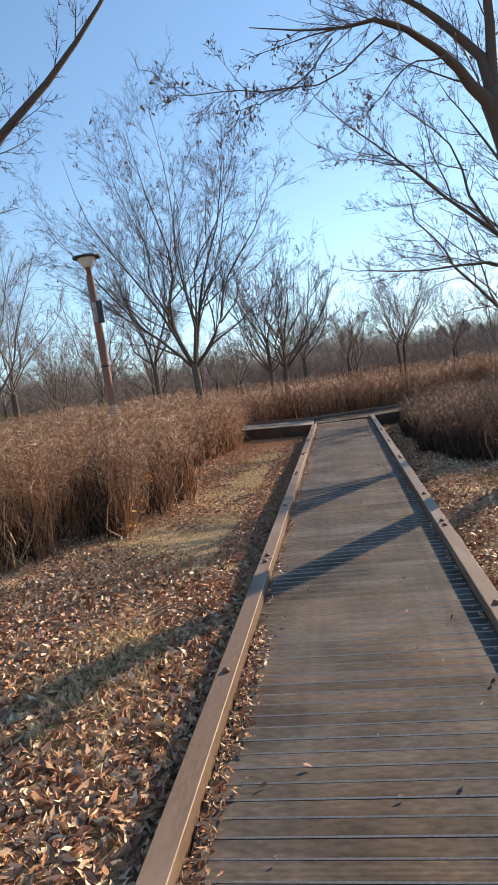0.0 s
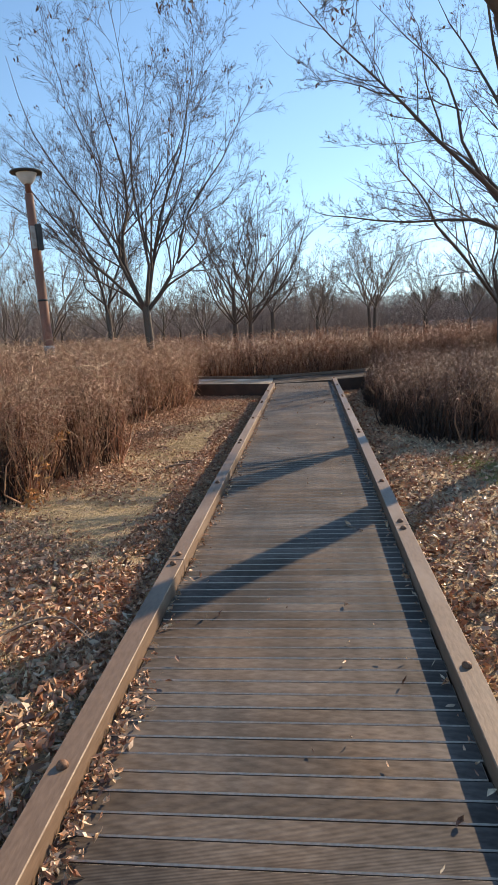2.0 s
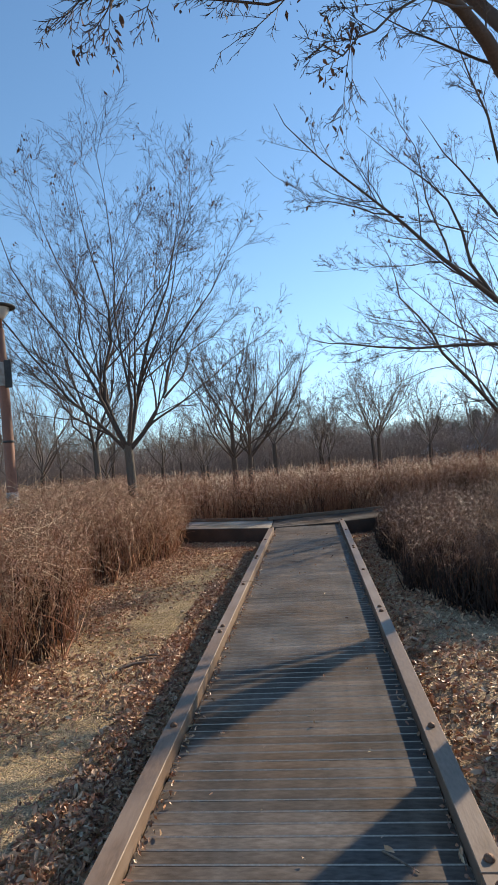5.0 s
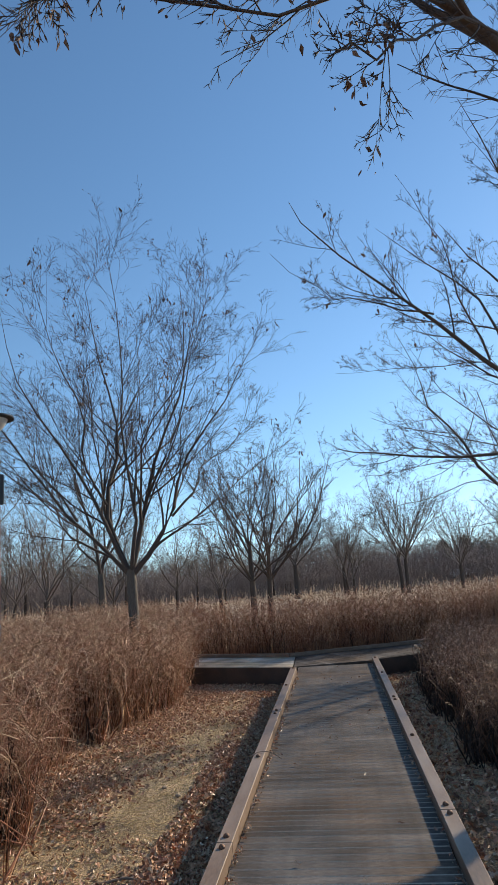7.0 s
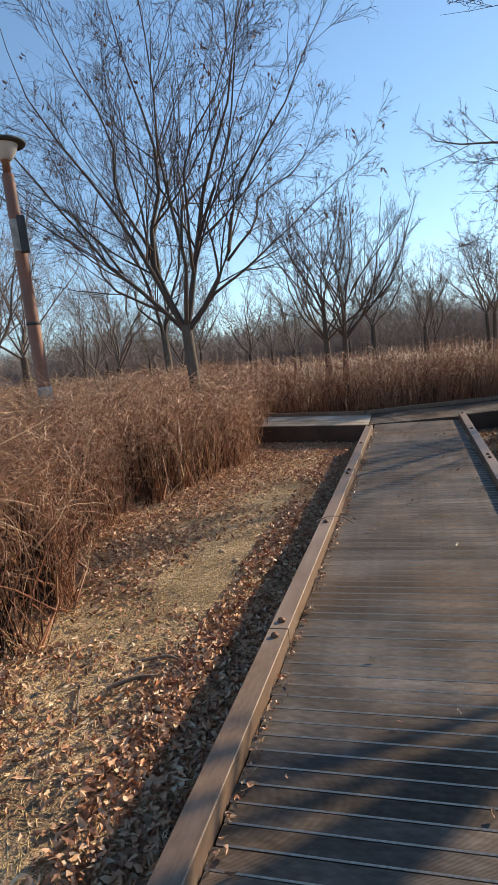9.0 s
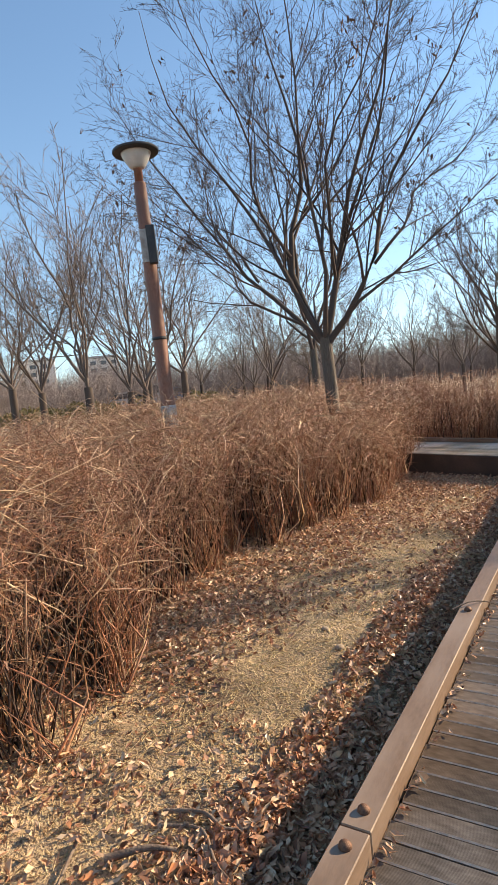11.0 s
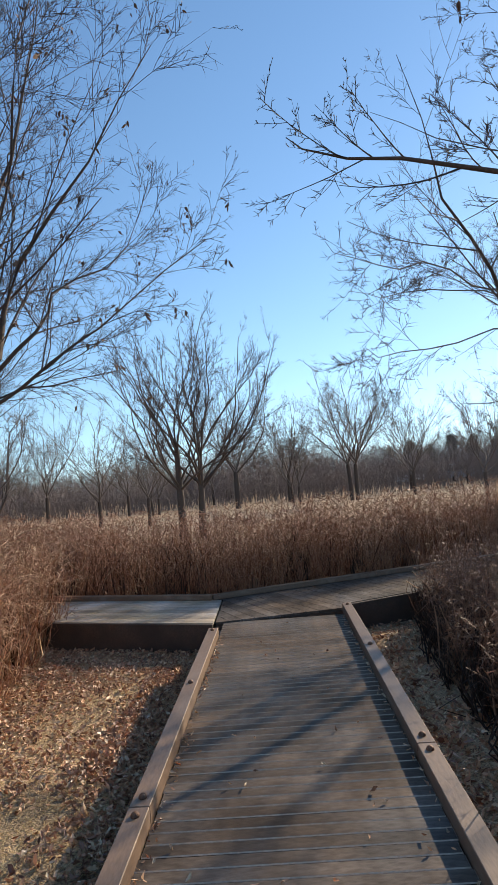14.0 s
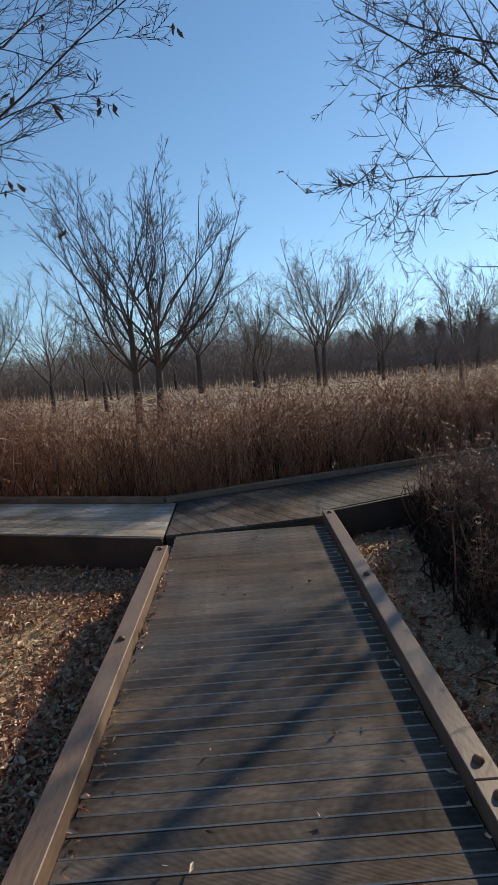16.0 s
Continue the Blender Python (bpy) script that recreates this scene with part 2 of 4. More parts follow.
def lathe(profile, sides=20, at=(0, 0, 0)):
    bm = bmesh.new()
    rings = [[bm.verts.new((at[0] + r * math.cos(2 * math.pi * s / sides), at[1] + r * math.sin(2 * math.pi * s / sides), at[2] + z)) for s in range(sides)] for r, z in profile]
    for a, b in zip(rings, rings[1:]):
        for s in range(sides):
            bm.faces.new((a[s], a[(s + 1) % sides], b[(s + 1) % sides], b[s])).smooth = True
    bm.faces.new(rings[0][::-1])
    bm.faces.new(rings[-1])
    return bm


def patches(x, y, s=1.0, p=0.0):
    """A smooth field from -1 to 1 that breaks the ground into patches."""
    return (np.sin(1.7 * s * x + 1.3 * np.sin(0.9 * s * y + p) + p) + np.sin(2.3 * s * y + 1.1 * np.sin(1.9 * s * x) + 2 * p) + np.sin(0.8 * s * (x + y) + 3 * p)) / 3


def ground_z(x, y):
    x, y = np.asarray(x, float), np.asarray(y, float)
    near = np.clip(1 - np.hypot(x, (y - 9) * 0.6) / 14, 0, 1)
    z = -0.15 + near * (0.025 * patches(x, y, 1.2) + 0.012 * patches(x, y, 4.3, 1.0))
    heap = np.clip((6.0 - y) / 3.0, 0, 1) * np.clip((-0.74 - x) / 0.06, 0, 1) * np.clip((5.0 + x) / 2.0, 0, 1)
    z += 0.13 * heap
    z -= 0.07 * np.exp(-((np.abs(x) - 0.85) / 0.25) ** 2) * (y < 15) * (1 - heap)
    dip = np.clip((y - 12.2) / 2.0, 0, 1) * np.clip((4.2 - np.abs(x)) / 1.5, 0, 1) * np.clip((19 - y) / 1.0, 0, 1)
    z -= 0.12 * dip
    z -= np.where(np.abs(x) < 0.8, np.clip((15.5 - y) / 1.0, 0, 1) * 0.12, 0)
    return z


LEAF = np.array([(0, -1, 0), (0.34, -0.4, 0.10), (0.30, 0.35, 0.14), (0, 1, 0.22), (-0.28, 0.4, 0.12), (-0.36, -0.35, 0.09), (0, 0, -0.05)])
LEAF_F = np.array([(0, 1, 6), (1, 2, 6), (2, 3, 6), (3, 4, 6), (4, 5, 6), (5, 0, 6)])


def scatter_leaves(rng, at, size, flat_=1.0, droop=False):
    """Small curled leaves at the points, lying or hanging."""
    n = len(at)
    a, b, c = rng.uniform(0, 2 * np.pi, n), rng.normal(0, 0.45 * flat_, n), rng.normal(0, 0.5 * flat_, n)
    if droop:
        b = rng.normal(-1.35, 0.25, n)
    s = size * rng.uniform(0.5, 1.35, n)
    curl = rng.uniform(0.2, 3.4, n)
    slim = rng.uniform(0.55, 1.25, n)
    v = np.repeat(LEAF[None], n, 0) * s[:, None, None]
    v += rng.normal(0, 0.09, v.shape) * s[:, None, None]
    v[:, :, 2] *= curl[:, None]
    v[:, :, 0] *= slim[:, None]
    y, z = v[..., 1] * np.cos(b)[:, None] - v[..., 2] * np.sin(b)[:, None], v[..., 1] * np.sin(b)[:, None] + v[..., 2] * np.cos(b)[:, None]
    x, z = v[..., 0] * np.cos(c)[:, None] - z * np.sin(c)[:, None], v[..., 0] * np.sin(c)[:, None] + z * np.cos(c)[:, None]
    x, y = x * np.cos(a)[:, None] - y * np.sin(a)[:, None], x * np.sin(a)[:, None] + y * np.cos(a)[:, None]
    V = np.stack([x, y, z], -1) + at[:, None]
    F = (np.arange(n)[:, None, None] * 7 + LEAF_F[None]).reshape(-1, 3)
    return V.reshape(-1, 3), F


# ---------------------------------------------------------------- ground
gx = np.concatenate([[-900, -400, -180, -90, -50, -30, -20, -14, -10, -8], np.arange(-7, 6.01, 0.12), [7, 9, 12, 16, 22, 32, 50, 90, 180, 400, 900]])
gy = np.concatenate([[-900, -300, -100, -40, -20, -10, -6], np.arange(-4, 20.01, 0.12), [21, 23, 26, 30, 36, 44, 55, 70, 95, 140, 220, 400, 900]])
X, Y = np.meshgrid(gx, gy)
nx = len(gx)
idx = (np.arange(len(gy) - 1)[:, None] * nx + np.arange(nx - 1)[None]).ravel()
ground = build("ground", np.stack([X, Y, ground_z(X, Y)], -1), np.stack([idx, idx + 1, idx + nx + 1, idx + nx], -1), [M_SOIL])
tagged(ground, "dry winter soil with thin straw grass", "ground", kind="structure")

# ---------------------------------------------------------------- boardwalk
KX, KW, KTOP = 0.72, 0.10, 0.115     # kerb centre line, width, top


def beam(name, x0, x1, y0, y1, z0, z1, material, parent=None, m=None):
    ob = part(name, box_bm(x0, x1, y0, y1, z0, z1, 0.006), material, parent)
    if m is not None:
        ob.matrix_basis = m
    return ob


walkway = beam("boardwalk", -0.05, 0.05, -3.0, 15.1, -0.14, 0.008, M_BEAM)
tagged(walkway, "straight timber boardwalk of brown ribbed decking boards", "boardwalk", kind="structure")
for s in (-1, 1):
    beam("edge_joist", s * 0.71 - 0.03, s * 0.71 + 0.03, -3.0, 14.95 if s < 0 else 15.2, -0.24, 0.008, M_BEAM, walkway)


def kerb(x, y0, y1, bolts):
    ob = part("timber_kerb", box_bm(-KW / 2, KW / 2, y0 + 0.003, y1 - 0.003, 0.010, KTOP, 0.0035, 1), [M_KERB, M_EDGE])
    ob.location = (x, 0, 0)
    tagged(ob, "brown stained timber kerb beam bolted along the deck edge", "kerb", "kerbs of the boardwalk")
    for y in bolts:
        b = part("bolt", lathe([(0.021, -0.002), (0.021, 0.005), (0.017, 0.014), (0.009, 0.020), (0.002, 0.022)], 12), M_BOLT, ob, "rusty domed bolt cap")
        b.location = (0.0, y, KTOP)
    return ob


for y0, y1, bolts in ((-3.0, 0.58, (-1.2, 0.50)), (0.58, 4.18, (0.66, 2.45, 4.11)), (4.18, 7.79, (4.26, 5.94, 7.71)), (7.79, 11.29, (7.87, 9.54, 11.21)), (11.29, 14.62, (11.37, 12.98, 14.52))):
    kerb(-KX, y0, y1, bolts)
for y0, y1, bolts in ((-2.2, 1.4, (-2.1, -0.4, 1.32)), (1.4, 4.74, (1.48, 3.05, 4.67)), (4.74, 8.22, (4.81, 5.86, 8.15)), (8.22, 11.75, (8.30, 10.05, 11.67)), (11.75, 15.35, (11.84, 13.64, 15.24))):
    kerb(KX, y0, y1, bolts)


# cross walk: two arms that meet behind the end of the boardwalk
def flat(poly, z0, z1):
    bm = bmesh.new()
    top = [bm.verts.new((x, y, z1)) for x, y in poly]
    low = [bm.verts.new((x, y, z0)) for x, y in poly]
    bm.faces.new(top)
    bm.faces.new(low[::-1])
    for i in range(len(poly)):
        j = (i + 1) % len(poly)
        bm.faces.new((top[i], low[i], low[j], top[j]))
    bmesh.ops.recalc_face_normals(bm, faces=bm.faces[:])
    return bm


def clip_poly(poly, nx_, ny_, d):
    out = []
    for (ax, ay), (bx, by) in zip(poly, poly[1:] + poly[:1]):
        da, db = nx_ * ax + ny_ * ay - d, nx_ * bx + ny_ * by - d
        if da >= 0:
            out.append((ax, ay))
        if da * db < 0:
            u = da / (da - db)
            out.append((ax + u * (bx - ax), ay + u * (by - ay)))
    return out


def deck_area(name, poly, angle, pitch, material, label, z=0.0):
    """A polygon of decking boards that run at the angle, each board a piece of its own, on a dark frame."""
    base = part(name, flat(poly, -0.16, z - 0.03), M_BEAM)
    tagged(base, label, "boardwalk", kind="structure")
    c, s = math.cos(radians(angle)), math.sin(radians(angle))
    d = [-s * x + c * y for x, y in poly]
    k = math.floor(min(d) / pitch)
    while k * pitch < max(d):
        p = clip_poly(clip_poly(poly, -s, c, k * pitch + 0.003), s, -c, -(k + 1) * pitch + 0.003)
        if len(p) >= 3:
            cx, cy = sum(q[0] for q in p) / len(p), sum(q[1] for q in p) / len(p)
            loc = [(c * (x - cx) + s * (y - cy), -s * (x - cx) + c * (y - cy)) for x, y in p]
            b = part("board", flat(loc, z - 0.025, z), material, base)
            b.matrix_basis = pose(cx, cy, 0, 0, 0, angle)
        k += 1
    return base


NL = ((-0.78, 15.10), (-5.2, 16.57))    # near edge, left arm
NR = ((0.78, 15.62), (8.0, 18.90))      # near edge, right arm
FV = (-0.92, 16.42)                     # where the far edges meet
FL, FR = (-5.2, 17.85), (8.0, 19.75)
deck_area("side_boardwalk_left", [NL[0], (-0.80, 16.38), FV, FL, NL[1]], 161.6, 0.14, M_DECK_PALE, "pale boardwalk arm at the junction, coloured as if sunlit", 0.05)
deck_area("side_boardwalk_right", [(-0.755, 15.13), (0.76, 15.40), NR[0], NR[1], FR, (-0.86, 16.42), (-0.775, 16.35)], 118, 0.14, M_DECK, "brown boardwalk arm at the junction", 0.05)


def slab_between(name, a, b, w, z0, z1, material, label, category):
    L = math.hypot(b[0] - a[0], b[1] - a[1])
    ob = part(name, box_bm(0, L, -w / 2, w / 2, z0, z1, 0.006, 1 if isinstance(material, list) else 0), material)
    ob.matrix_basis = pose(a[0], a[1], 0, 0, 0, math.degrees(math.atan2(b[1] - a[1], b[0] - a[0])))
    return tagged(ob, label, category, "kerbs of the cross walk", "structure" if category == "fascia" else "")


slab_between("far_kerb", FV, FL, 0.09, 0.052, 0.12, [M_KERB, M_EDGE], "dark timber kerb along the far side of the cross walk", "kerb")
slab_between("far_kerb", FR, FV, 0.09, 0.052, 0.12, [M_KERB, M_EDGE], "dark timber kerb along the far side of the cross walk", "kerb")
slab_between("fascia", (NL[0][0], NL[0][1] - 0.03), (NL[1][0], NL[1][1] - 0.03), 0.04, -0.36, 0.046, M_BEAM, "dark timber fascia board under the deck edge", "fascia")
slab_between("fascia", (NR[0][0] + 0.02, NR[0][1] - 0.03), (NR[1][0], NR[1][1] - 0.03), 0.04, -0.36, 0.046, M_BEAM, "dark timber fascia board under the deck edge", "fascia")

# ---------------------------------------------------------------- hedges


def stems(rng, xy, height, lean, K=5, r0=0.0042, out=None):
    """Upright whippy stems from the points xy, each bending as it rises."""
    n = len(xy)
    h = height * rng.uniform(0.45, 1.0, n) ** 0.7
    a = rng.uniform(0, 2 * np.pi, n)
    l = lean * np.abs(rng.normal(0, 1, n)) * h
    u = np.linspace(0, 1, K)[None]
    dx, dy = np.cos(a) * l, np.sin(a) * l
    if out is not None:
        dx, dy = dx + out[:, 0], dy + out[:, 1]
    P = np.stack([xy[:, 0:1] + dx[:, None] * u ** 1.6, xy[:, 1:2] + dy[:, None] * u ** 1.6, ground_z(xy[:, 0], xy[:, 1])[:, None] + h[:, None] * (u - 0.06 * u ** 3)], -1)
    b = rng.uniform(0, 2 * np.pi, n)
    bow = (rng.normal(0, 0.15, n) * h)[:, None] * np.sin(np.pi * u)
    P[:, :, 0] += np.cos(b)[:, None] * bow
    P[:, :, 1] += np.sin(b)[:, None] * bow
    P[:, 1:-1] += rng.normal(0, 0.045, (n, K - 2, 3))
    R = r0 * rng.uniform(0.7, 1.5, n)[:, None] * (1.15 - 0.75 * u)
    return P, R


def shoots(rng, tips, length, K=5, r0=0.0026, droop=0.35):
    """Long side shoots that leave the stems and arch over."""
    n = len(tips)
    a = rng.uniform(0, 2 * np.pi, n)
    el = rng.uniform(-0.5, 1.1, n)
    L = length * rng.uniform(0.4, 1.2, n)
    u = np.linspace(0, 1, K)[None]
    curl = rng.normal(0, 1.9, n)[:, None] * u
    ang = a[:, None] + curl
    d = np.stack([np.cos(ang) * np.cos(el)[:, None], np.sin(ang) * np.cos(el)[:, None], np.sin(el)[:, None] - droop * 2 * u * rng.uniform(0.2, 1.4, n)[:, None]], -1)
    step = d * (L / (K - 1))[:, None, None]
    P = tips[:, None] + np.cumsum(np.concatenate([np.zeros((n, 1, 3)), step[:, 1:]], 1), 1)
    R = r0 * rng.uniform(0.6, 1.4, n)[:, None] * (1.1 - 0.7 * u)
    return P, R


def hedge(name, seed, n, inside, box, height, label, stem_mat, shoot_mat, lean=0.12, n_shoot=0, shoot_len=0.4, n_side=0, r0=0.0042, clump=0.28, side_k=2, n_old=0, n_whip=0, side_len=0.28, side_pow=0.42, old_r=0.0055, thin=lambda x, y: 1 + 0 * x):
    """A dense winter hedge: stems in clumps, side twigs, arching shoots along the top."""
    rng = np.random.default_rng(seed)
    x0, x1, y0, y1 = box
    area_n = int((x1 - x0) * (y1 - y0) / clump ** 2)
    cl = np.stack([rng.uniform(x0, x1, area_n), rng.uniform(y0, y1, area_n)], 1)
    cl = cl[inside(cl[:, 0], cl[:, 1])]
    xy = cl[rng.integers(0, len(cl), n)] + rng.normal(0, 0.055, (n, 2))
    xy = xy[inside(xy[:, 0], xy[:, 1]) & (rng.uniform(0, 1, n) < thin(xy[:, 0], xy[:, 1]))]
    hh = height(xy[:, 0], xy[:, 1]) - ground_z(xy[:, 0], xy[:, 1])
    P, R = stems(rng, xy, hh, lean, r0=r0)
    sets = [tubes(P, R)]
    if n_side:
        pick = rng.integers(0, len(P), n_side)
        w = rng.uniform(0.0, 1.0, n_side) ** side_pow
        f = w * (P.shape[1] - 1)
        i = f.astype(int)
        at = P[pick, i] + (P[pick, np.minimum(i + 1, P.shape[1] - 1)] - P[pick, i]) * (f - i)[:, None]
        Ps, Rs = shoots(rng, at, side_len, K=side_k, r0=r0 * 0.70, droop=0.2)
        sets.append(tubes(Ps, Rs))
    # added inner stems: a dark mass that blocks light and fills gaps with shade
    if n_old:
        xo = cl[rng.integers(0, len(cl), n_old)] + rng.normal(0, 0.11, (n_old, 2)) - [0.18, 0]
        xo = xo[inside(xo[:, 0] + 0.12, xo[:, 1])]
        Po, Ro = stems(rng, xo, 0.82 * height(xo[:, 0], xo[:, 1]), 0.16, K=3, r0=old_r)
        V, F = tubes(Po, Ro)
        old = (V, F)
    c2 = np.repeat(cl, 4, 0) + rng.normal(0, 0.06, (4 * len(cl), 2))
    c2 = c2[inside(c2[:, 0], c2[:, 1])]
    Pw, Rw = stems(rng, c2, 0.72 * np.ones(len(c2)), 0.28, K=4, r0=0.0075)
    sets.append(tubes(Pw, Rw, 4))
    V, F = join(sets)
    ob = build(name, V, F, [stem_mat])
    tagged(ob, label, "hedge", kind="stuff")
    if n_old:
        tagged(build("dark_fill_stem", *old, [M_OLD_SHADE], ob), "dark old stems added inside the hedge to deepen its shade", kind="stuff")
    at = P[rng.integers(0, len(P), n_shoot // 8), rng.integers(1, 4, n_shoot // 8)]
    V, F = scatter_leaves(rng, at, 0.02, droop=True)
    tagged(build("clinging_leaf", V, F, [M_LEAF], ob), "curled pale leaves caught in the stems", kind="stuff")
    if n_shoot:
        pick = rng.integers(0, len(P), n_shoot)
        i = rng.integers(3, 5, n_shoot)
        Ps, Rs = shoots(rng, P[pick, i], shoot_len, K=4, r0=r0 * 1.2)
        sets = [tubes(Ps, Rs)]
        if n_whip:
            Pl, Rl = shoots(rng, P[rng.integers(0, len(P), n_whip), 4], 0.62, K=8, r0=0.0034, droop=0.4)
            sets.append(tubes(Pl, Rl, 4))
        V, F = join(sets)
        tagged(build("arching_shoot", V, F, [shoot_mat], ob), "pale straw-coloured arching shoots")
    return ob


def in_left(x, y):
    front = np.interp(y, [4.6, 6.3, 7.5, 8.4, 9.2, 9.9, 10.7, 11.3, 12.2, 13.4, 15.5], [-3.9, -2.50, -2.28, -2.30, -2.58, -2.98, -2.98, -2.66, -2.52, -2.48, -2.8]) + 0.07 * np.sin(4.7 * y + 1)
    return (x < front) & (x > -8.6) & (y > 4.6) & (y < 15.45 - (x + 0.78) * 0.333)


def h_left(x, y):
    return 1.13 + 0.26 * np.clip((-2.4 - x) / 1.6, 0, 1) + 0.07 * patches(x, y, 1.5) + 0.05 * patches(x, y, 5.1)


hedge("hedge_left", 3, 17000, in_left, (-8.6, -2.0, 4.6, 18.2), h_left, "dense leafless red-brown winter hedge beside the leaf-strewn strip", M_STEM, M_SHOOT, lean=0.30, n_shoot=6500, n_whip=900, shoot_len=0.44, n_side=80000, n_old=14000, side_k=4, side_len=0.27, r0=0.0032, clump=0.36, thin=lambda x, y: np.where(x < -4.2, 0.5, 1.0))


def in_far(x, y):
    front = 16.62 + np.where(x < -0.92, (-0.92 - x) * 0.33, (x + 0.92) * 0.375) + 0.08 * np.sin(3.1 * x)
    return (y > front) & (y < front + 2.2)


def h_far(x, y):
    return 1.36 + 0.05 * patches(x, y, 1.3) + 0.05 * patches(x, y, 4.1)


hedge("hedge_far", 5, 12000, in_far, (-7.5, 9.5, 16.5, 24.0), h_far, "tall dense brown winter hedge behind the cross walk", M_STEM_FAR, M_STEM, lean=0.28, n_shoot=6000, shoot_len=0.24, n_side=68000, side_k=3, side_len=0.20, side_pow=0.6, n_old=2500, old_r=0.006, r0=0.0034, thin=lambda x, y: np.where(y - np.where(x < -0.92, (-0.92 - x) * 0.33, (x + 0.92) * 0.375) > 17.7, 0.45, 0.8))


def in_right(x, y):
    front = 1.36 + np.clip((10.0 - y) * 0.30, 0, 1.0) + np.clip((y - 13.5) * 0.12, 0, 0.25) + 0.05 * np.sin(3.0 * y)
    return (x > front) & (x < 7.0) & (y > 8.55 + 0.05 * (x - 2)) & (y < 15.35 + (x - 0.78) * 0.44)


def h_right(x, y):
    return 0.88 - 0.012 * (y - 9) + 0.05 * patches(x, y, 1.4) + 0.03 * patches(x, y, 5.0) - 0.34 * np.exp(-np.clip(x - 1.36, 0, 9) / 0.22) - 0.34 * np.exp(-np.clip(y - 8.6, 0, 9) / 0.28)


# shade is in the stem colour, the lit top in the lighter shoots
hedge("hedge_right", 7, 12000, in_right, (1.0, 7.0, 8.0, 18.2), h_right, "low rounded brown winter hedge beside the boardwalk", M_STEM_SHADED, M_STEM_FAR, lean=0.2, n_shoot=12000, shoot_len=0.075, n_side=60000, side_k=3, side_len=0.17, side_pow=1.0, n_old=14000, old_r=0.007, r0=0.0028, clump=0.24, thin=lambda x, y: np.where(x > 3.2, 0.45, 1.0))

# ---------------------------------------------------------------- trees


def offspring(rng, P, R, n, u0, u1, angle, ratio, K, up, wob, rfac, taper=0.75, rmin=0.0028):
    """Branches that leave the paths P: n each, between u0 and u1 along them."""
    N, k, _ = P.shape
    pick = np.repeat(np.arange(N), n)
    m = len(pick)
    u = rng.uniform(u0, u1, m) * (k - 1)
    i = np.minimum(u.astype(int), k - 2)
    w = (u - i)[:, None]
    at = P[pick, i] * (1 - w) + P[pick, i + 1] * w
    t = P[pick, i + 1] - P[pick, i]
    t /= np.linalg.norm(t, axis=1, keepdims=True) + 1e-9
    r = R[pick, i] * (1 - w[:, 0]) + R[pick, i + 1] * w[:, 0]
    length = np.linalg.norm(np.diff(P, axis=1), axis=2).sum(1)[pick]
    side = rng.normal(0, 1, (m, 3))
    side -= (side * t).sum(1, keepdims=True) * t
    side /= np.linalg.norm(side, axis=1, keepdims=True) + 1e-9
    an = np.radians(rng.uniform(*angle, m))[:, None]
    d = t * np.cos(an) + side * np.sin(an)
    L = length * ratio * (1.15 - 0.6 * u / (k - 1)) * rng.uniform(0.6, 1.25, m)
    pts, cur = [at], at
    for _ in range(K - 1):
        d = d + rng.normal(0, wob, (m, 3)) + np.array([0, 0, up])
        d /= np.linalg.norm(d, axis=1, keepdims=True) + 1e-9
        cur = cur + d * (L / (K - 1))[:, None]
        pts.append(cur)
    rr = np.maximum(np.minimum(r * rfac, L * 0.0105) * rng.uniform(0.75, 1.1, m), rmin)
    return np.stack(pts, 1), rr[:, None] * (1 - taper * np.linspace(0, 1, K))[None]


def smooth_path(pts, K):
    """A path of K points through a few given ones."""
    p = np.array(pts, float)
    s = np.linspace(0, len(p) - 1, K)
    i = np.clip(s.astype(int), 0, len(p) - 2)
    f = (s - i)[:, None]
    q = np.concatenate([[2 * p[0] - p[1]], p, [2 * p[-1] - p[-2]]])
    a, b, c, d = q[i], q[i + 1], q[i + 2], q[i + 3]
    return 0.5 * (2 * b + (c - a) * f + (2 * a - 5 * b + 4 * c - d) * f ** 2 + (3 * b - a - 3 * c + d) * f ** 3)


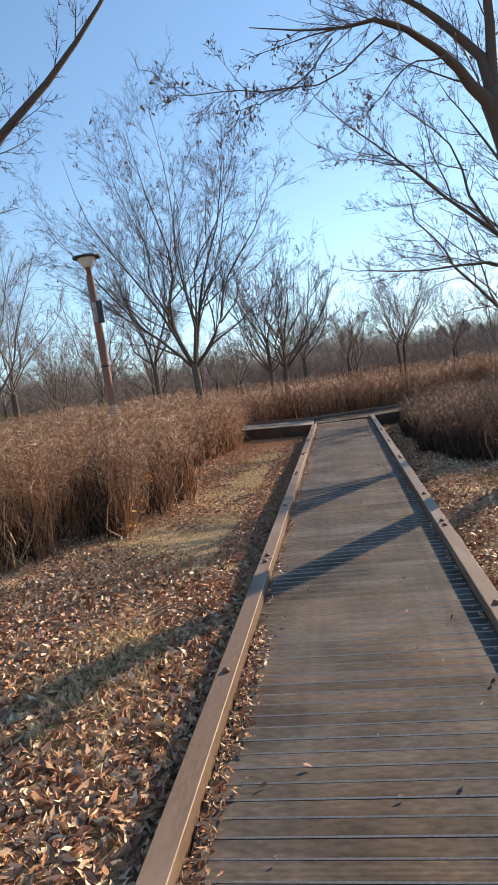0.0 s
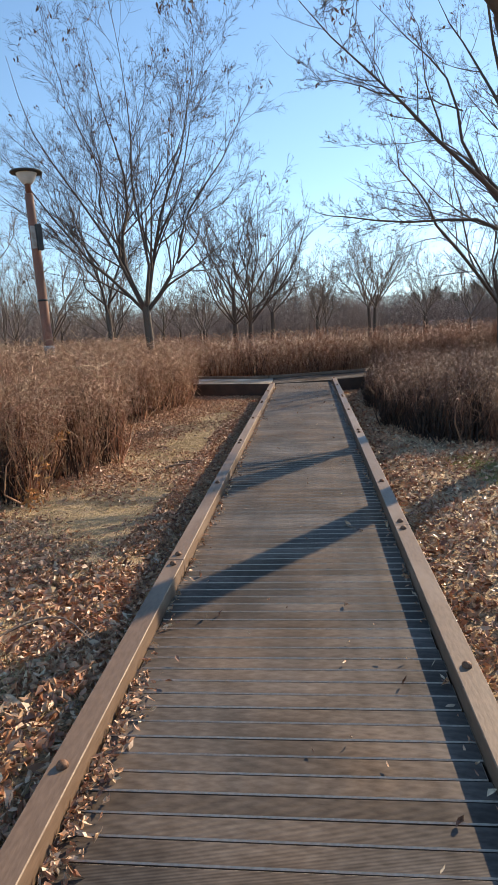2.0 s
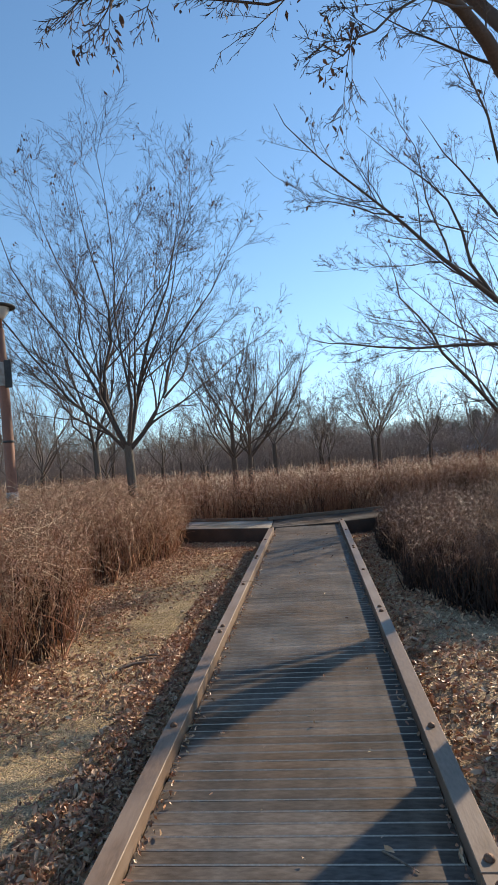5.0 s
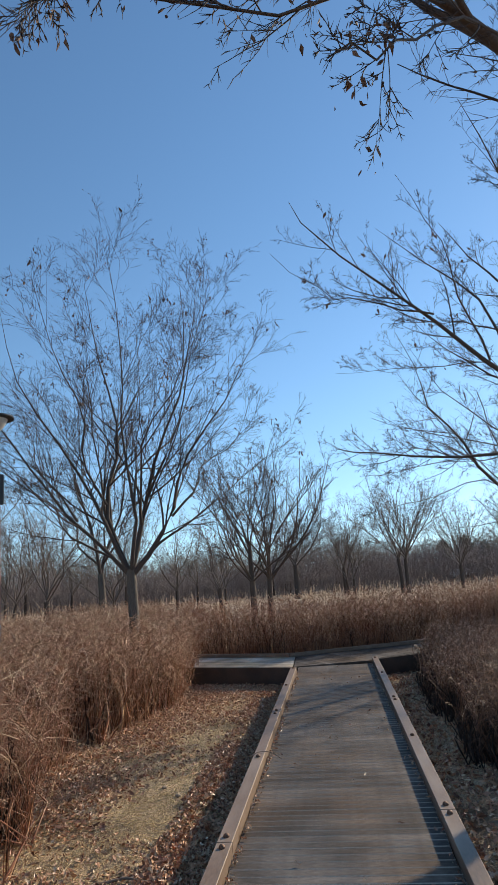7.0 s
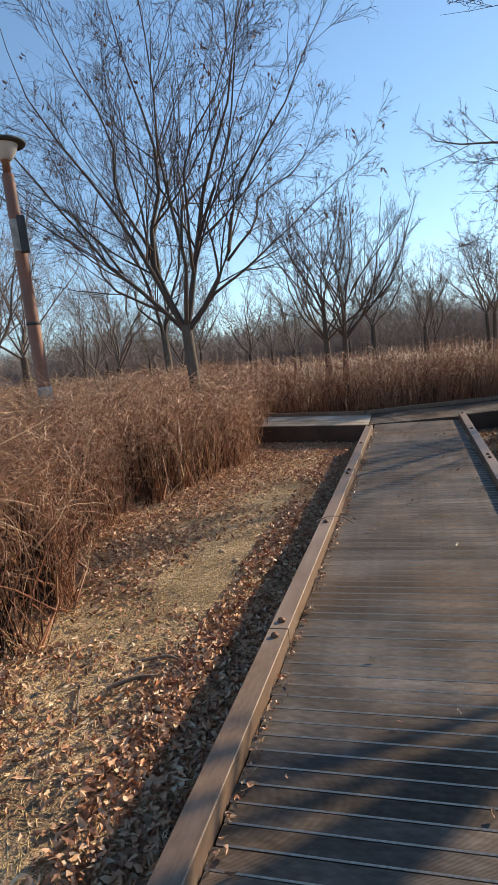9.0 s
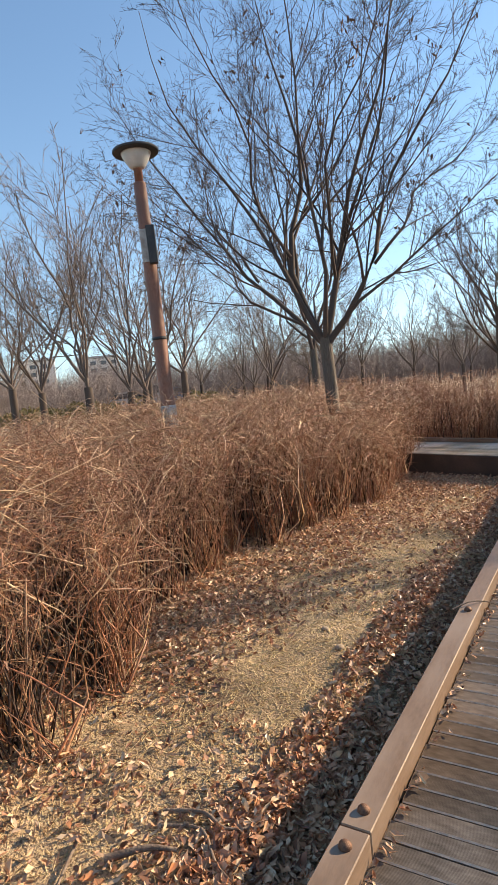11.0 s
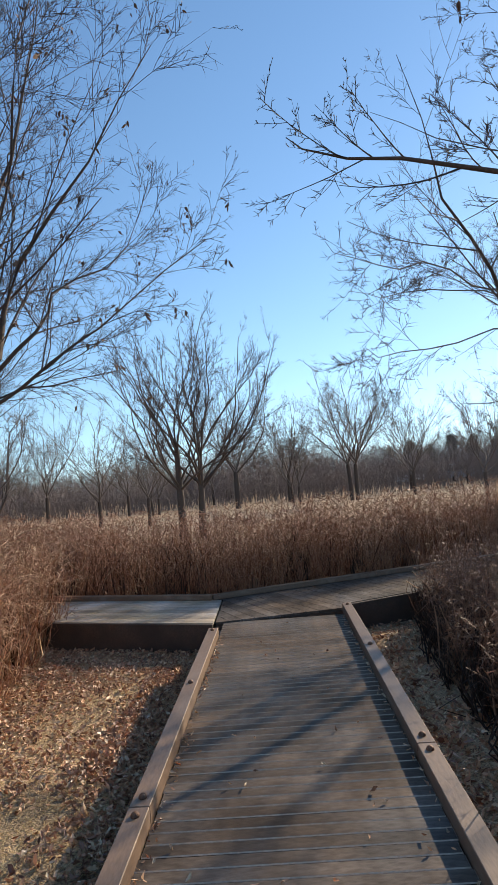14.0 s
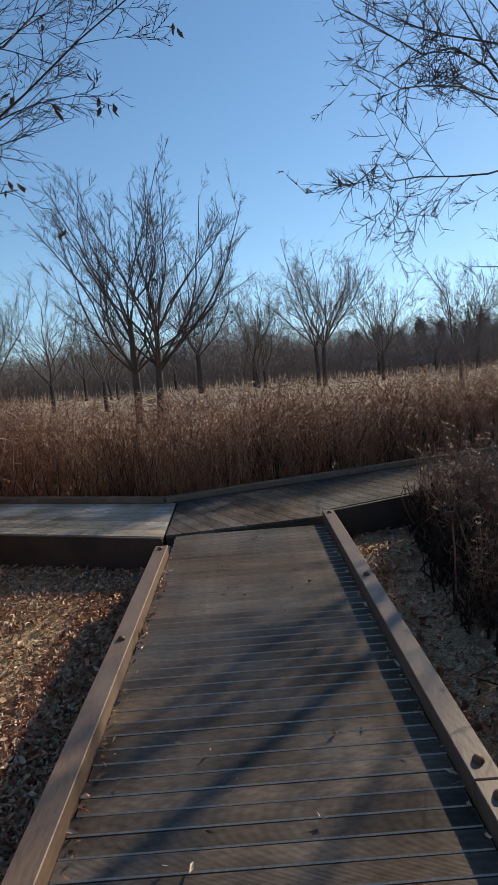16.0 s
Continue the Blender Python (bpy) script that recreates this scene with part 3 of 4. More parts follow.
def tree(name, seed, trunks, limbs, label, levels, leaves=0, leaf_at=None, twig_mat=None, limb_mat=None, trunk_mat=None, loc=(0, 0), near=True, rmin=0.0028, leaf_size=0.035):
    """A bare winter tree: trunks and limbs by their lines (points, start and end radius), then branches and twigs."""
    rng = np.random.default_rng(seed)
    root = new(name)
    root.location = (loc[0], loc[1], 0)
    tagged(root, label, "tree")
    off = np.array([loc[0], loc[1], 0.0])
    P0 = np.stack([smooth_path(p, 9) for p, _, _ in trunks]) - off
    R0 = np.stack([np.linspace(a, b, 9) * np.array([1.25, 1.06] + [1.0] * 7) for _, a, b in trunks])
    V, F = tubes(P0, R0, 12)
    build("trunk", V, F, [trunk_mat or M_BARK], root)
    P1 = np.stack([smooth_path(p, 10) for p, _, _ in limbs]) - off
    P1[:, 2:] += np.cumsum(rng.normal(0, 0.032, P1[:, 2:].shape), 1)
    R1 = np.stack([b + (a - b) * np.linspace(1, 0, 10) ** 1.25 for _, a, b in limbs])
    sets, fine = [tubes(P1, R1, 8)], []
    P, R = P1, R1
    for j, (n, u0, u1, angle, ratio, K, up, wob, rfac) in enumerate(levels):
        P, R = offspring(rng, P, R, n, u0, u1, angle, ratio, K, up, wob, rfac, rmin=rmin)
        (sets if j == 0 else fine).append(tubes(P, R, 5 if j == 0 else 3))
    if near:
        for q in range(len(P1)):
            V, F = tubes(P1[q:q + 1], R1[q:q + 1], 8)
            build("limb", V, F, [limb_mat or M_LIMB], root)
        fine = sets[1:] + fine
    else:
        fine = sets + fine
    V, F = join(fine)
    build("crown", V, F, [twig_mat or M_TWIG], root)
    if leaves:
        ends = P[:, -1]
        if leaf_at is not None:
            w = leaf_at(ends[:, 0] + off[0], ends[:, 1] + off[1], ends[:, 2])
            ends = ends[w] if w.any() else ends
        c = ends[rng.integers(0, len(ends), max(leaves // 3, 1))]
        pos = np.repeat(c, 3, 0) + rng.normal(0, 0.03, (len(c) * 3, 3)) - [0, 0, 0.04]
        V, F = scatter_leaves(rng, pos, leaf_size, droop=True)
        tagged(build("dead_leaf", V, F, [M_DEADLEAF], root), kind="stuff")
    return root


def vase(rng, base, z0, n, length, spread, r):
    """Limbs that rise out of a fork like a vase."""
    out = []
    for i in range(n):
        a = 2 * math.pi * (i + rng.uniform(-0.25, 0.25)) / n
        sp = spread * rng.uniform(0.35, 1.1)
        L = length * rng.uniform(0.75, 1.05)
        dx, dy = math.cos(a), math.sin(a)
        zb = z0 + rng.uniform(-0.15, 0.25)
        pts = [(base[0], base[1], zb)]
        ja, jb = rng.uniform(-0.12, 0.12, 2) * sp
        for u, g in ((0.25, 0.30), (0.5, 0.57), (0.75, 0.80), (1.0, 1.0)):
            ja, jb = ja + rng.uniform(-0.13, 0.13) * spread, jb + rng.uniform(-0.13, 0.13) * spread
            pts.append((base[0] + dx * sp * g + ja, base[1] + dy * sp * g + jb, zb + (L - 0.35 * sp) * u))
        out.append((pts, r * rng.uniform(0.6, 1.05), 0.009))
    return out


LV_MAIN = [(13, 0.18, 1.0, (20, 46), 0.40, 8, 0.05, 0.07, 0.52), (7, 0.12, 1.0, (22, 50), 0.50, 6, 0.04, 0.08, 0.62), (5, 0.12, 1.0, (24, 55), 0.52, 4, 0.03, 0.09, 0.7), (1, 0.2, 0.9, (25, 55), 0.6, 3, 0.03, 0.10, 0.8)]

LV_OVER = [(14, 0.15, 1.0, (22, 46), 0.27, 7, 0.03, 0.06, 0.55), (7, 0.12, 1.0, (22, 52), 0.42, 5, 0.03, 0.09, 0.6), (6, 0.12, 1.0, (25, 58), 0.42, 4, 0.0, 0.11, 0.65)]
T1 = (-3.45, 14.25)


def limb_to(base, dx, dy, dz, r, wig=0.2, seed=0):
    """A limb that leaves the fork outwards, then bends up to its end."""
    rng = np.random.default_rng(seed)
    pts = []
    for u in (0.0, 0.22, 0.45, 0.7, 1.0):
        k = 0 if u in (0.0, 1.0) else wig
        g = 0.30 * u ** 0.8 + 0.70 * u ** 1.1
        pts.append((base[0] + dx * g + rng.uniform(-k, k), base[1] + dy * g + rng.uniform(-k, k), base[2] + dz * u ** 1.08))
    return (pts, r, 0.004)


def forked(fork, leaders, others, seed=0):
    """Leaders out of the fork, and lesser limbs out of the leaders: (leader, how far along, end offset, radius)."""
    made = [limb_to(fork, *e, seed=seed + i) for i, e in enumerate(leaders)]
    for i, (k, u, dx, dy, dz, r) in enumerate(others):
        q = smooth_path(made[k][0], 41)[int(u * 40)]
        made.append(limb_to(q, fork[0] + dx - q[0], fork[1] + dy - q[1], fork[2] + dz - q[2], r, seed=seed + 20 + i))
    return made


LEADERS = ((-0.9, 0.4, 6.1, 0.060), (1.5, 0.5, 5.7, 0.060), (-2.5, -0.4, 5.4, 0.048), (2.65, 0.1, 4.3, 0.054), (0.1, -0.8, 5.8, 0.042), (-3.6, 0.2, 4.5, 0.042))
OTHERS = ((3, 0.14, 2.9, -0.2, 2.2, 0.028), (1, 0.34, 1.95, -0.5, 5.0, 0.030), (0, 0.18, -0.3, 1.9, 5.4, 0.030), (5, 0.12, -3.1, -0.8, 2.9, 0.024), (2, 0.22, -1.7, 1.7, 5.2, 0.028),
          (1, 0.22, 1.3, -1.8, 4.6, 0.028), (0, 0.28, -0.9, -1.8, 5.0, 0.026), (4, 0.28, 0.9, 1.7, 4.9, 0.026), (3, 0.30, 2.2, 1.3, 3.6, 0.024), (5, 0.3, -3.0, 1.3, 3.8, 0.024))
tree("tree_with_forked_trunk", 31, [([(-3.40, 14.25, -0.3), (-3.42, 14.25, 0.9), (-3.47, 14.27, 1.98)], 0.100, 0.088)],
     forked((-3.47, 14.27, 1.85), LEADERS, OTHERS), "bare tree with a short grey trunk forking into upright limbs", LV_MAIN, leaves=700, loc=T1, rmin=0.0031, leaf_size=0.036)
tree("slim_forked_tree", 33, [([(-6.15, 19.8, -0.3), (-6.15, 19.8, 0.9), (-6.2, 19.8, 2.05)], 0.115, 0.085)],
     forked((-6.2, 19.8, 1.95), ((-0.9, -0.3, 4.6, 0.055), (0.8, 0.5, 4.8, 0.055)), ((0, 0.1, -2.2, 0.6, 3.2, 0.034), (1, 0.1, 2.0, -0.4, 3.4, 0.034), (0, 0.2, -0.2, -1.4, 4.4, 0.03), (1, 0.2, 0.3, 1.4, 4.4, 0.03)), 7),
     "slimmer bare tree with a pale trunk behind the hedge", LV_MAIN[:3], loc=(-6.15, 19.8), rmin=0.0045)

TA = (2.51, 7.66)
tree("roadside_tree", 41, [([(2.51, 7.68, -0.3), (2.54, 7.66, 1.5), (2.45, 7.60, 2.9), (2.25, 7.50, 3.85), (2.10, 7.43, 4.30)], 0.15, 0.115)],
     [([(2.16, 7.46, 4.1), (1.97, 7.32, 4.40), (1.73, 7.17, 4.58), (1.37, 6.95, 4.85), (0.81, 6.60, 4.97), (0.23, 6.23, 4.82), (-0.5, 5.8, 4.75)], 0.085, 0.004),
      ([(2.12, 7.44, 4.2), (2.06, 7.48, 4.80), (1.66, 7.36, 5.28), (1.33, 7.25, 5.55), (0.92, 7.10, 5.90), (0.3, 6.9, 6.4)], 0.080, 0.006),
      ([(1.37, 6.95, 4.85), (1.1, 6.6, 4.9), (0.75, 6.1, 4.85), (0.2, 5.75, 4.68), (-0.5, 5.5, 4.5)], 0.026, 0.003),
      ([(1.5, 6.75, 4.6), (1.0, 6.3, 4.35), (0.6, 6.0, 3.95), (0.3, 5.85, 3.8)], 0.010, 0.004),
      ([(0.3, 5.8, 4.55), (0.0, 5.5, 4.15), (-0.3, 5.3, 4.0), (-0.55, 5.2, 3.85)], 0.009, 0.003),
      ([(0.8, 6.1, 4.65), (0.2, 5.9, 4.25), (-0.5, 5.6, 4.15), (-1.1, 5.4, 4.1)], 0.010, 0.004),
      ([(2.13, 7.46, 4.2), (2.17, 7.52, 5.2), (2.03, 7.48, 5.8), (1.87, 7.4, 6.3), (1.6, 7.3, 7.5)], 0.075, 0.012),
      ([(2.45, 7.6, 3.3), (2.5, 7.9, 4.6), (3.0, 8.2, 6.0), (3.4, 8.4, 7.6)], 0.08, 0.012),
      ([(2.5, 7.6, 2.9), (3.0, 7.2, 3.8), (3.8, 6.8, 4.7), (4.6, 6.3, 5.4)], 0.06, 0.010)],
     "bare tree with a dark trunk and limbs arching over the boardwalk", LV_OVER, leaf_size=0.024, leaves=260, leaf_at=lambda x, y, z: (x < 1.3) & (z < 4.7), loc=TA, trunk_mat=M_LIMB)

TB = (4.0, 11.6)
LV_SPUR = [(12, 0.10, 0.92, (25, 50), 0.25, 6, 0.04, 0.06, 0.5), (9, 0.1, 1.0, (25, 60), 0.40, 4, 0.06, 0.09, 0.6), (6, 0.1, 1.0, (30, 65), 0.40, 2, 0.08, 0.1, 0.7)]
LV_LOW = [(15, 0.08, 0.82, (22, 48), 0.20, 7, 0.07, 0.07, 0.5), (8, 0.1, 1.0, (26, 58), 0.40, 5, 0.07, 0.09, 0.6), (6, 0.1, 1.0, (28, 62), 0.38, 3, 0.08, 0.1, 0.7), (1, 0.2, 0.9, (30, 62), 0.5, 2, 0.05, 0.1, 0.7)]
tree("spreading_tree", 51, [([(4.0, 11.6, -0.3), (3.95, 11.6, 1.4), (3.9, 11.6, 2.6)], 0.15, 0.12)],
     [([(3.9, 11.6, 2.5), (3.46, 11.44, 3.15), (3.06, 11.3, 3.45), (2.3, 11.03, 4.1), (1.66, 10.79, 4.7), (1.0, 10.55, 5.25), (0.31, 10.3, 5.9), (0.05, 10.2, 6.25)], 0.056, 0.0025),
      ([(1.66, 10.79, 4.7), (1.25, 10.64, 4.76), (0.8, 10.48, 4.82), (0.4, 10.33, 4.92), (-0.16, 10.13, 5.38)], 0.014, 0.0020),
      ([(3.9, 11.6, 2.4), (3.2, 11.55, 2.9), (2.46, 11.52, 3.03), (1.6, 11.48, 3.06), (0.85, 11.43, 3.2), (0.52, 11.41, 3.30), (0.27, 11.4, 3.44)], 0.034, 0.0025),
      ([(3.3, 11.5, 3.25), (3.17, 11.65, 3.51), (2.85, 11.68, 4.31), (2.66, 11.69, 5.08), (2.3, 11.72, 5.54), (1.72, 11.76, 6.12), (1.3, 11.8, 6.6)], 0.041, 0.0020),
      ([(3.9, 11.6, 2.4), (3.51, 11.66, 2.76), (2.82, 11.76, 3.04), (2.35, 11.83, 3.46), (1.89, 11.9, 3.97), (1.5, 11.95, 4.6)], 0.022, 0.0020),
      ([(2.75, 11.2, 3.8), (2.3, 11.36, 4.25), (1.72, 11.28, 4.2), (1.01, 11.17, 4.12), (0.57, 11.11, 4.14)], 0.011, 0.0015),
      ([(3.0, 11.75, 2.98), (2.76, 11.85, 3.1), (1.97, 12.03, 3.41), (1.38, 12.16, 3.66), (0.83, 12.28, 3.97)], 0.014, 0.0015),
      ([(2.3, 11.03, 4.1), (2.1, 10.9, 4.9), (1.9, 10.7, 5.6), (1.5, 10.5, 6.4)], 0.016, 0.0020),
      ([(2.75, 11.68, 4.7), (2.2, 11.9, 5.0), (1.7, 12.1, 5.1), (1.2, 12.3, 5.3)], 0.013, 0.0015),
      ([(3.9, 11.6, 2.6), (3.2, 11.0, 4.2), (2.6, 10.5, 5.6), (2.0, 10.1, 6.9)], 0.051, 0.0030),
      ([(3.9, 11.6, 2.6), (3.6, 12.0, 4.4), (2.9, 12.6, 6.0), (2.3, 13.0, 7.4)], 0.051, 0.0030),
      ([(3.9, 11.6, 2.6), (4.6, 12.2, 4.2), (5.4, 12.6, 5.6), (6.0, 13.0, 6.8)], 0.054, 0.0030),
      ([(3.9, 11.6, 2.6), (3.4, 10.9, 3.6), (2.9, 10.2, 4.8), (2.5, 9.6, 5.9)], 0.037, 0.0020),
      ([(3.9, 11.6, 2.6), (3.2, 12.2, 3.9), (2.5, 12.8, 4.8), (1.9, 13.2, 5.8)], 0.037, 0.0020)],
     "bare spreading tree with long spurred low limbs", LV_LOW, leaves=120, leaf_at=lambda x, y, z: z > 4.6, loc=TB, rmin=0.0024)

TC = (5.6, 18.75)
tree("young_tree", 61, [([(5.6, 18.75, -0.3), (5.62, 18.75, 0.9), (5.55, 18.7, 1.75)], 0.12, 0.10)],
     vase(np.random.default_rng(6), (5.55, 18.7), 1.6, 7, 4.6, 3.0, 0.05) + [([(5.5, 18.7, 1.7), (4.6, 18.1, 3.0), (3.6, 17.4, 3.9), (2.2, 16.7, 4.5)], 0.032, 0.0030),
      ([(5.5, 18.7, 1.7), (4.4, 17.5, 2.7), (3.34, 16.47, 3.58), (2.94, 16.06, 4.15), (2.29, 15.4, 4.61), (2.19, 15.31, 5.32), (1.71, 14.82, 6.03)], 0.050, 0.0030),
      ([(3.2, 16.3, 3.8), (2.74, 15.86, 3.75), (2.04, 15.16, 3.85), (1.46, 14.56, 3.71), (0.97, 14.08, 3.7), (0.74, 13.83, 3.8)], 0.014, 0.0020),
      ([(3.4, 16.5, 3.5), (3.08, 16.2, 3.70), (1.84, 14.96, 3.49), (1.15, 14.25, 3.21), (0.67, 13.76, 3.2)], 0.014, 0.0020),
      ([(4.0, 17.1, 3.1), (3.32, 16.44, 3.30), (1.97, 15.08, 2.83), (1.32, 14.43, 2.6), (0.8, 13.9, 2.57)], 0.014, 0.0020)],
     "bare tree standing behind the side boardwalk", LV_SPUR, loc=TC, rmin=0.003)

TL = (-4.6, 4.6)
tree("overhanging_tree", 71, [([(-4.6, 4.6, -0.3), (-4.55, 4.65, 1.4), (-4.3, 4.8, 2.6)], 0.16, 0.12)],
     [([(-4.3, 4.8, 2.5), (-3.65, 5.2, 3.5), (-3.0, 5.5, 4.18), (-2.4, 5.8, 4.86), (-1.85, 6.0, 5.55), (-1.4, 6.2, 6.4)], 0.075, 0.010),
      ([(-4.3, 4.8, 2.5), (-4.7, 5.2, 4.0), (-4.9, 5.6, 5.6), (-5.0, 5.9, 7.0)], 0.08, 0.012),
      ([(-4.3, 4.8, 2.5), (-4.4, 4.0, 3.8), (-4.6, 3.2, 5.2), (-4.7, 2.6, 6.4)], 0.08, 0.012)],
     "bare tree leaning over the hedge", LV_LOW, loc=TL, trunk_mat=M_LIMB)

# ---------------------------------------------------------------- background trees
LV_FAR = [(8, 0.10, 0.92, (20, 46), 0.46, 4, 0.05, 0.08, 0.6), (7, 0.10, 0.92, (20, 50), 0.46, 3, 0.03, 0.10, 0.65), (3, 0.10, 0.92, (20, 54), 0.55, 2, 0.02, 0.1, 0.8)]


def far_tree(seed, height, spread, fork, n, r, label, stems_n=1):
    rng = np.random.default_rng(seed)
    tr, li = [], []
    for s in range(stems_n):
        ox, oy = (0, 0) if stems_n == 1 else (rng.uniform(-0.5, 0.5), rng.uniform(-0.3, 0.3))
        tr.append(([(ox, oy, -0.4), (ox * 1.1, oy, fork * 0.5), (ox * 1.4, oy, fork)], r, r * 0.8))
        li += vase(rng, (ox * 1.4, oy), fork, n, height - fork, spread, r * 0.36)
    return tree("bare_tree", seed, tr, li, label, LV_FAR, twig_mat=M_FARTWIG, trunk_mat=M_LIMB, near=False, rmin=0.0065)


rm = np.random.default_rng(12)
LV_FAN = [(10, 0.20, 1.0, (16, 40), 0.34, 5, 0.05, 0.06, 0.55), (6, 0.15, 1.0, (18, 42), 0.45, 4, 0.04, 0.07, 0.65), (4, 0.15, 1.0, (20, 45), 0.5, 3, 0.03, 0.08, 0.8)]
tree("many_stemmed_tree", 81, [([(-3.05, 27.8, -0.3), (-3.08, 27.8, 1.4), (-3.1, 27.8, 3.0)], 0.15, 0.07), ([(-2.45, 27.9, -0.3), (-2.4, 27.9, 1.3), (-2.35, 27.9, 2.8)], 0.14, 0.06)],
     vase(rm, (-3.09, 27.8), 1.5, 8, 5.5, 3.2, 0.050) + vase(rm, (-3.1, 27.8), 2.6, 6, 4.7, 2.0, 0.045) + vase(rm, (-2.4, 27.9), 1.4, 8, 5.3, 3.2, 0.050) + vase(rm, (-2.35, 27.9), 2.5, 6, 4.6, 2.0, 0.045),
     "bare fan-shaped tree with two dark stems", LV_FAN, loc=(-2.75, 27.8), trunk_mat=M_LIMB, rmin=0.0052)
kinds = [far_tree(101, 7.0, 2.9, 1.5, 7, 0.13, "bare vase-shaped park tree"), far_tree(102, 6.4, 2.5, 1.2, 5, 0.11, "bare many-stemmed park tree", 2),
         far_tree(103, 8.5, 3.6, 2.0, 8, 0.16, "tall bare park tree"), far_tree(104, 5.5, 2.6, 1.3, 6, 0.10, "small bare park tree"), far_tree(105, 8.6, 4.2, 2.2, 9, 0.14, "broad round-crowned bare park tree", 2)]
spots = [(4.6, 45.0, 4, 1.0), (8.6, 46.0, 2, 0.75), (1.4, 48.0, 1, 0.9), (-10.6, 25.6, 0, 0.95), (-7.4, 24.0, 3, 0.9), (8.3, 32.4, 3, 1.0), (-5.9, 36.0, 3, 1.0), (-8.8, 38.0, 0, 0.85),
         (-14.5, 20.3, 0, 0.9), (-14.0, 22.2, 1, 0.95), (-19.0, 22.2, 0, 0.9), (-22.0, 23.2, 3, 1.2), (-16.0, 27.5, 2, 0.8), (-21.0, 31.0, 0, 1.0), (-27.0, 27.0, 2, 0.9), (-18.0, 36.0, 1, 1.0), (-24.0, 40.0, 0, 1.0)]
rf = random.Random(8)
for i in range(46):
    a = radians(rf.uniform(-62, 34))
    d = rf.uniform(42, 78)
    spots.append((d * math.sin(a), d * math.cos(a) + 4, rf.randrange(4), rf.uniform(0.8, 1.25)))
spots = [(x, y, k, s * (1.4 if x < -12 and y < 33 else 1.0)) for x, y, k, s in spots]
used = set()
for x, y, k, s in spots:
    m = pose(x, y, -0.15, 0, 0, rf.uniform(0, 360)) @ Matrix.Scale(s, 4)
    ob = kinds[k]
    if k not in used:
        used.add(k)
        ob.matrix_basis = m
    else:
        c = copy_thing(ob, m)
        c.scale = (s, s, s)
        ob = c
    tagged(ob, group="bare trees of the park")

# ---------------------------------------------------------------- far woods
rw = np.random.default_rng(15)
n = 20000
a, d = np.radians(rw.uniform(-75, 45, n)), rw.uniform(48, 100, n)
base = np.stack([d * np.sin(a), d * np.cos(a) + 4], 1)
hh = (4.8 + 1.6 * patches(a * 30, d * 0.05, 0.5)) * rw.uniform(0.45, 1.25, n) * (d / 75)
P, R = stems(rw, base, hh, 0.22, K=2, r0=0.015)
Pb, Rb = shoots(rw, P[rw.integers(0, n, 80000), np.ones(80000, int)] * rw.uniform(0.35, 1.0, (80000, 1)) ** np.array([[0, 0, 1]]), 1.7, K=2, r0=0.011, droop=-0.3)
# no haze in the air here; the woods' pale twig colour carries it
V, F = join([tubes(P, R), tubes(Pb, Rb)])
tagged(build("far_woods", V, F, [M_WOODS]), "distant leafless woods behind the park, coloured grey-brown as if in haze", "woods", kind="stuff")

# ---------------------------------------------------------------- distance: pines, shrubs, cars, buildings
M_NEEDLE = islands("pine_needles", [(0.030, 0.045, 0.028), (0.05, 0.07, 0.04), (0.04, 0.05, 0.035)])
M_SHRUB = islands("yellow_green_foliage", [(0.135, 0.130, 0.043), (0.216, 0.184, 0.072), (0.270, 0.194, 0.086)])
M_RUST = islands("russet_foliage", [(0.26, 0.07, 0.03), (0.34, 0.11, 0.05)])
M_TYRE = surf("tyre_rubber", (0.02, 0.02, 0.02), (0.035, 0.035, 0.035), scale=5, fine=50, rough=0.9, bump=0.1)
M_RIM = surf("wheel_rim", (0.40, 0.40, 0.42), (0.5, 0.5, 0.52), scale=5, fine=50, rough=0.35, bump=0, metal=0.7)
M_GLASS = surf("dark_car_glass", (0.02, 0.025, 0.03), (0.03, 0.035, 0.04), scale=2, fine=10, rough=0.08, bump=0)
M_WALL = surf("pale_painted_concrete", (0.62, 0.60, 0.56), (0.72, 0.70, 0.66), (0.55, 0.53, 0.5), scale=0.2, fine=3, rough=0.85, bump=0.1)
M_ROOF = surf("grey_roof", (0.30, 0.30, 0.30), (0.38, 0.38, 0.38), scale=0.4, fine=5, rough=0.9, bump=0.1)
M_PANE = surf("dark_window_pane", (0.07, 0.09, 0.11), (0.10, 0.12, 0.14), scale=0.5, fine=4, rough=0.15, bump=0)


def polar(az, d, o=(0.0, 8.0)):
    return o[0] + d * math.sin(radians(az)), o[1] + d * math.cos(radians(az))


